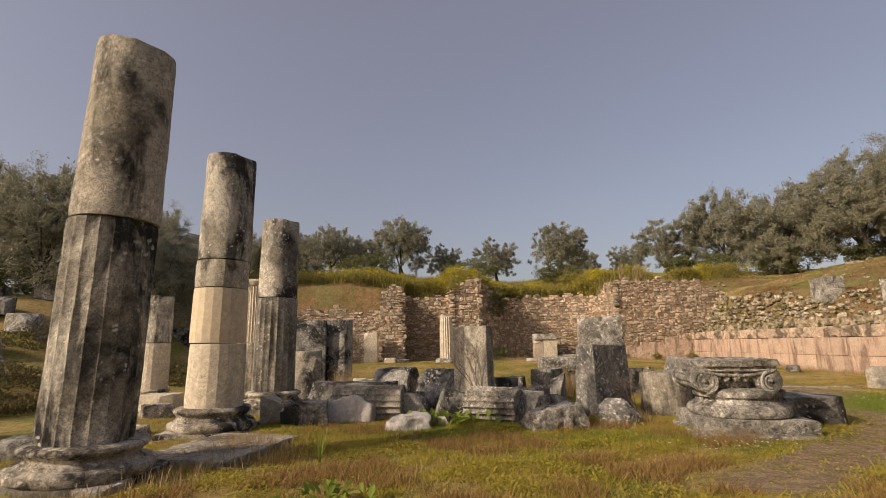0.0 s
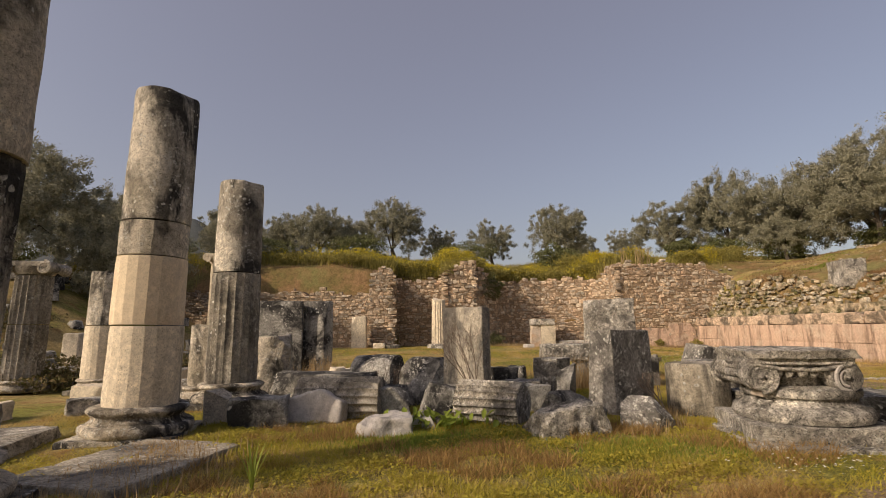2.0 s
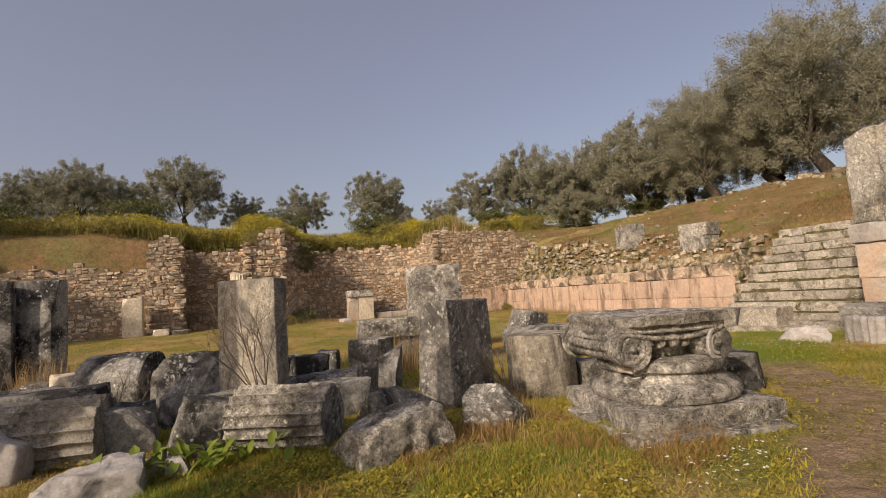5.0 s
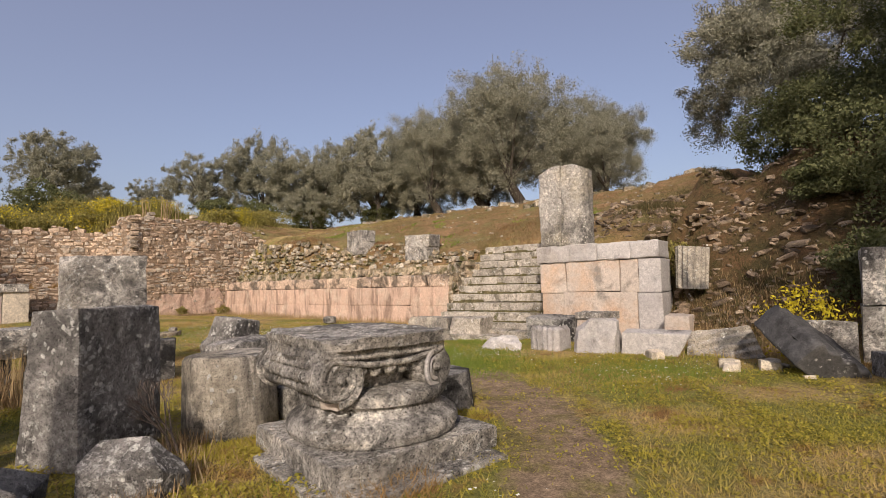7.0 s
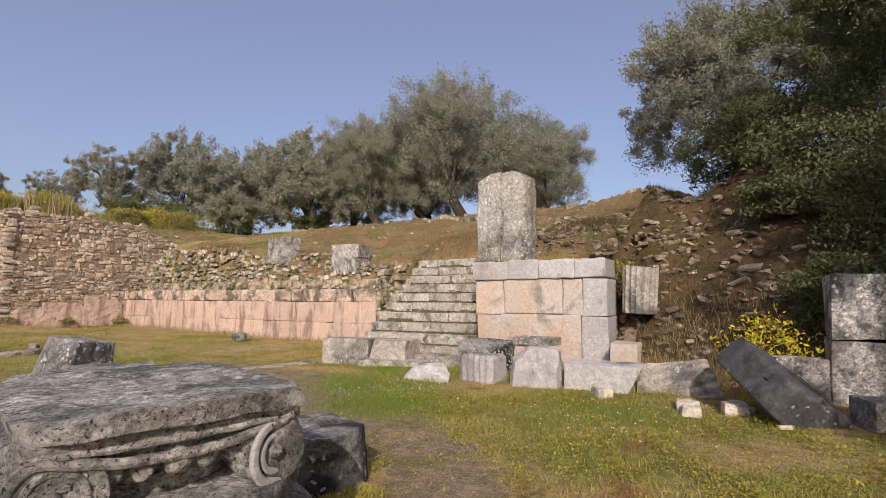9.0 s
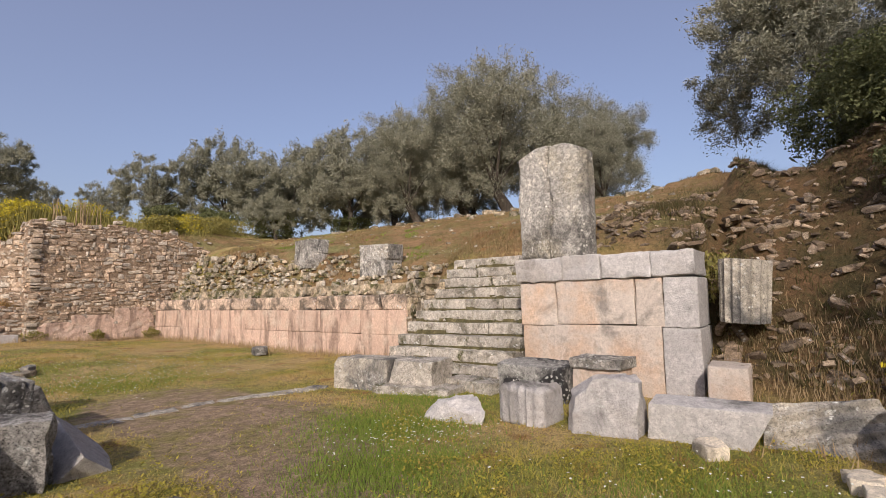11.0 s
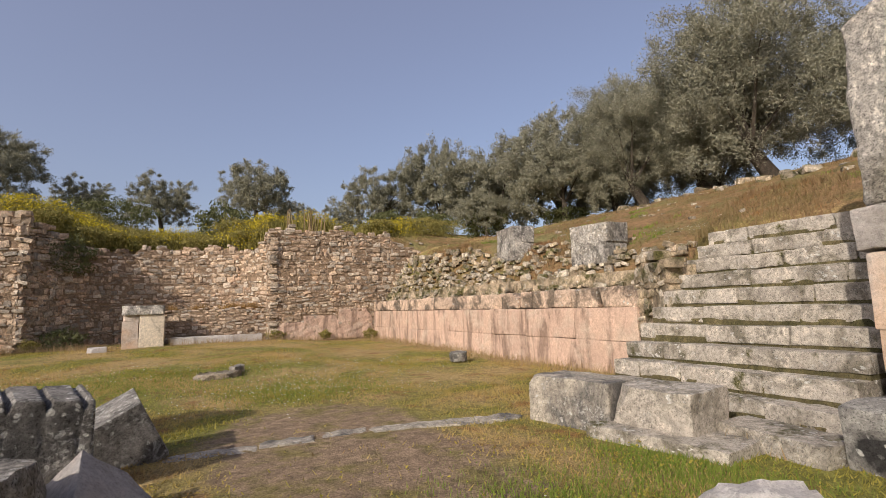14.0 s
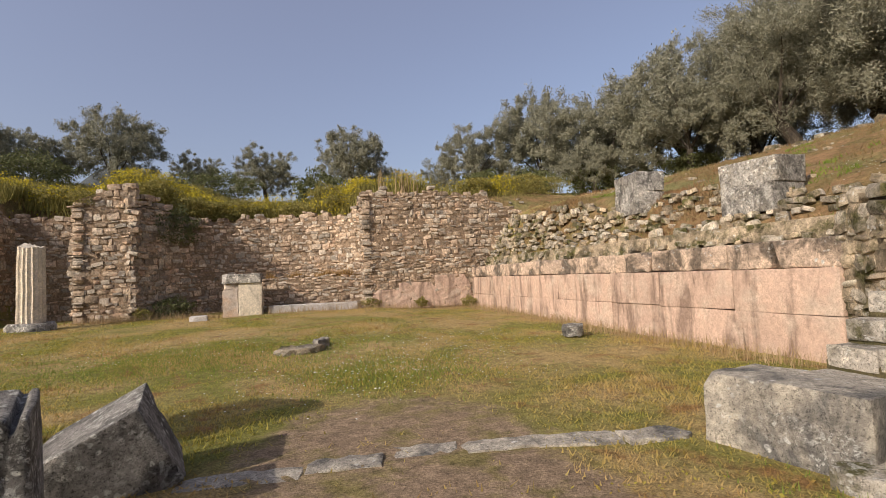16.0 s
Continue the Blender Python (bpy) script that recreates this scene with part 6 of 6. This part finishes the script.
tops = 0.75 + 0.35 * noise2(q[:, 0], q[:, 1], 0.8, 1)
vs, fs = mustard(q[:, 0], q[:, 1], tops, 3)
tagged(raw("mustard_flowers", vs, fs, M_MUSTARD), "yellow mustard flowers along the top of the wall", "flowers", kind="stuff")
k = nr.choice(len(q), 34000)
blades("mustard_plants", q[k, 0] + nr.normal(0, 0.15, len(k)), q[k, 1] + nr.normal(0, 0.15, len(k)), tops[k] * nr.uniform(0.5, 1, len(k)), np.full(len(k), 0.018), M_WEED, 10, 0.5, "green stems of flowering mustard", "flowers")
# daisies
parts = []
for cx, cy, rx, ry, n in [(9.3, 10.0, 1.0, 0.9, 200), (9.0, 17.5, 2.2, 1.6, 420), (10.5, 19.5, 2.5, 2.0, 420), (3.4, 6.3, 0.7, 0.3, 60), (9.0, 6.8, 1.4, 1.2, 130), (6, 21, 3, 1.5, 250), (17.5, 15.5, 1.2, 1.5, 160)]:
    parts.append(nr.normal(0, 0.55, (n, 2)) * (rx, ry) + (cx, cy))
q = np.concatenate(parts)
c = np.stack([q[:, 0], q[:, 1], height(q[:, 0], q[:, 1]) + nr.uniform(0.05, 0.11, len(q))], 1)
ring = np.stack([np.array([math.cos(a), math.sin(a), 0]) for a in np.arange(6) * math.pi / 3])
vs = (c[:, None] + ring[None] * nr.uniform(0.007, 0.014, len(q))[:, None, None] * np.array([1, 1, 1]) + nr.normal(0, 0.003, (len(q), 6, 3))).reshape(-1, 3)
tagged(raw("daisies", vs, np.arange(6 * len(q)).reshape(-1, 6), M_PETAL), "small white daisies in the grass", "flowers", kind="stuff")


# leafy plants and bare shrub
def leafy(name, x, y, n, size, mat, seed, label, upright=0.5, spread=0.3):
    rg = random.Random(seed)
    plant = stand(name, label, "plant", pose(x, y, float(height(x, y))))
    bm0 = bmesh.new()
    pts = [(0, 0, 0), (0.28, 0.22, 0.12), (0.65, 0.25, 0.2), (1, 0, 0.12), (0.65, -0.25, 0.2), (0.28, -0.22, 0.12)]
    mid = bm0.verts.new((0.5, 0, 0.10))
    vs = [bm0.verts.new(p) for p in pts]
    for k in range(6):
        bm0.faces.new((mid, vs[k], vs[(k + 1) % 6]))
    me = finish(bm0, mat)
    for _ in range(n):
        ob = new("leaf", me)
        ob.parent = plant
        s = size * rg.uniform(0.6, 1.2)
        ob.matrix_basis = Matrix.Translation((rg.gauss(0, spread), rg.gauss(0, spread * 0.6), rg.uniform(0.0, 0.2) * upright)) @ Euler((rg.gauss(0, 0.4), -rg.uniform(0.1, 1.1) * upright, rg.uniform(0, 6.3))).to_matrix().to_4x4() @ Matrix.Diagonal((s, s * 0.8, s, 1))
    return plant


leafy("leafy_plant", 0.1, 8.45, 90, 0.17, M_LUSH, 31, "broad-leaved green weed beside the fluted drum", 0.8, 0.28)
leafy("leafy_plant", -1.0, 4.4, 60, 0.14, M_LUSH, 32, "broad-leaved green weed in the grass", 0.7, 0.18)
leafy("leafy_plant", -3.2, 5.5, 12, 0.1, M_LUSH, 33, "small green weed at the column's foot", 0.7, 0.1)
rg = random.Random(91)
asph = stand("long_leaved_plant", "clump of long narrow green leaves", "plant", pose(-1.45, 6.0, 0))
for k in range(9):
    bm = bmesh.new()
    a = rg.uniform(0, 6.28)
    rows = []
    for j in range(5):
        u = j / 4
        c = Vector((math.cos(a) * 0.18 * u ** 1.5, math.sin(a) * 0.18 * u ** 1.5, 0.38 * u * rg.uniform(0.9, 1)))
        w_ = 0.014 * (1 - u) + 0.001
        rows.append((bm.verts.new(c + Vector((-math.sin(a) * w_, math.cos(a) * w_, 0))), bm.verts.new(c - Vector((-math.sin(a) * w_, math.cos(a) * w_, 0)))))
    for p, q_ in zip(rows, rows[1:]):
        bm.faces.new((p[0], p[1], q_[1], q_[0]))
    part("leaf", bm, M_LUSH, asph)


def bare_shrub(x, y, h, seed, label):
    rg = random.Random(seed)
    bm = bmesh.new()

    def grow(a, d, L, r, depth):
        b = a + d * L
        n = 5
        u = d.orthogonal().normalized()
        v = d.cross(u)
        rings = [[bm.verts.new(p + (u * math.cos(2 * math.pi * k / n) + v * math.sin(2 * math.pi * k / n)) * q) for k in range(n)] for p, q in ((a, r), (b, r * 0.72))]
        for k in range(n):
            bm.faces.new((rings[0][k], rings[0][(k + 1) % n], rings[1][(k + 1) % n], rings[1][k]))
        if depth:
            for _ in range(rg.choice((2, 2, 3))):
                nd = (d + Vector((rg.uniform(-1, 1), rg.uniform(-1, 1), rg.uniform(-0.2, 0.6))) * 0.6).normalized()
                grow(b, nd, L * rg.uniform(0.6, 0.85), r * 0.62, depth - 1)

    for k in range(3):
        grow(Vector((rg.uniform(-0.05, 0.05), rg.uniform(-0.05, 0.05), 0)), Vector((rg.uniform(-0.45, 0.45), rg.uniform(-0.3, 0.3), 1)).normalized(), h * 0.26, 0.013, 5)
    return thing("bare_shrub", bm, M_TWIG, label, "shrub", pose(x, y, 0.0))


bare_shrub(0.75, 9.45, 1.75, 3, "leafless shrub with thin branching twigs before the stele")
bare_shrub(-0.75, 10.3, 0.9, 5, "small dry leafless shrub among the blocks")
bare_shrub(3.35, 8.95, 0.8, 8, "small dry twiggy shrub at the tall block")
for k in range(16):
    rg = random.Random(1800 + k)
    x, y = rg.uniform(10.8, 12.6), 29.9 + rg.uniform(-0.2, 0.5)
    bm = bmesh.new()
    bmesh.ops.create_cone(bm, segments=6, radius1=0.03, radius2=0.008, depth=1.3, cap_ends=True)
    thing("dead_stalk", bm, M_STRAW, "tall pale dead plant stalk on the wall", "plant", pose(x, y, 5.2, rg.uniform(-12, 12), rg.uniform(-12, 12), 0), "dead stalks on the wall")

# ---- far hills ----
for k, (x, y, rx, ry, h) in enumerate([(-380, 720, 140, 70, 168), (-240, 800, 150, 70, 178), (-560, 700, 220, 90, 120)]):
    bm = bmesh.new()
    bmesh.ops.create_grid(bm, x_segments=36, y_segments=18, size=1)
    for v in bm.verts:
        r = min(1, math.hypot(v.co.x, v.co.y))
        v.co.z = (1 - r) ** 1.1 * h * (1 + 0.25 * noise.noise(Vector((v.co.x * 2.5 + k, v.co.y * 2.5, 0)))) - 2
        v.co.x, v.co.y = v.co.x * rx * 1.6, v.co.y * ry * 1.6
    thing("far_hill", bm, M_HILL, "hazy blue mountain far behind the trees", "hill", pose(x, y, 5), kind="structure", angle=90)
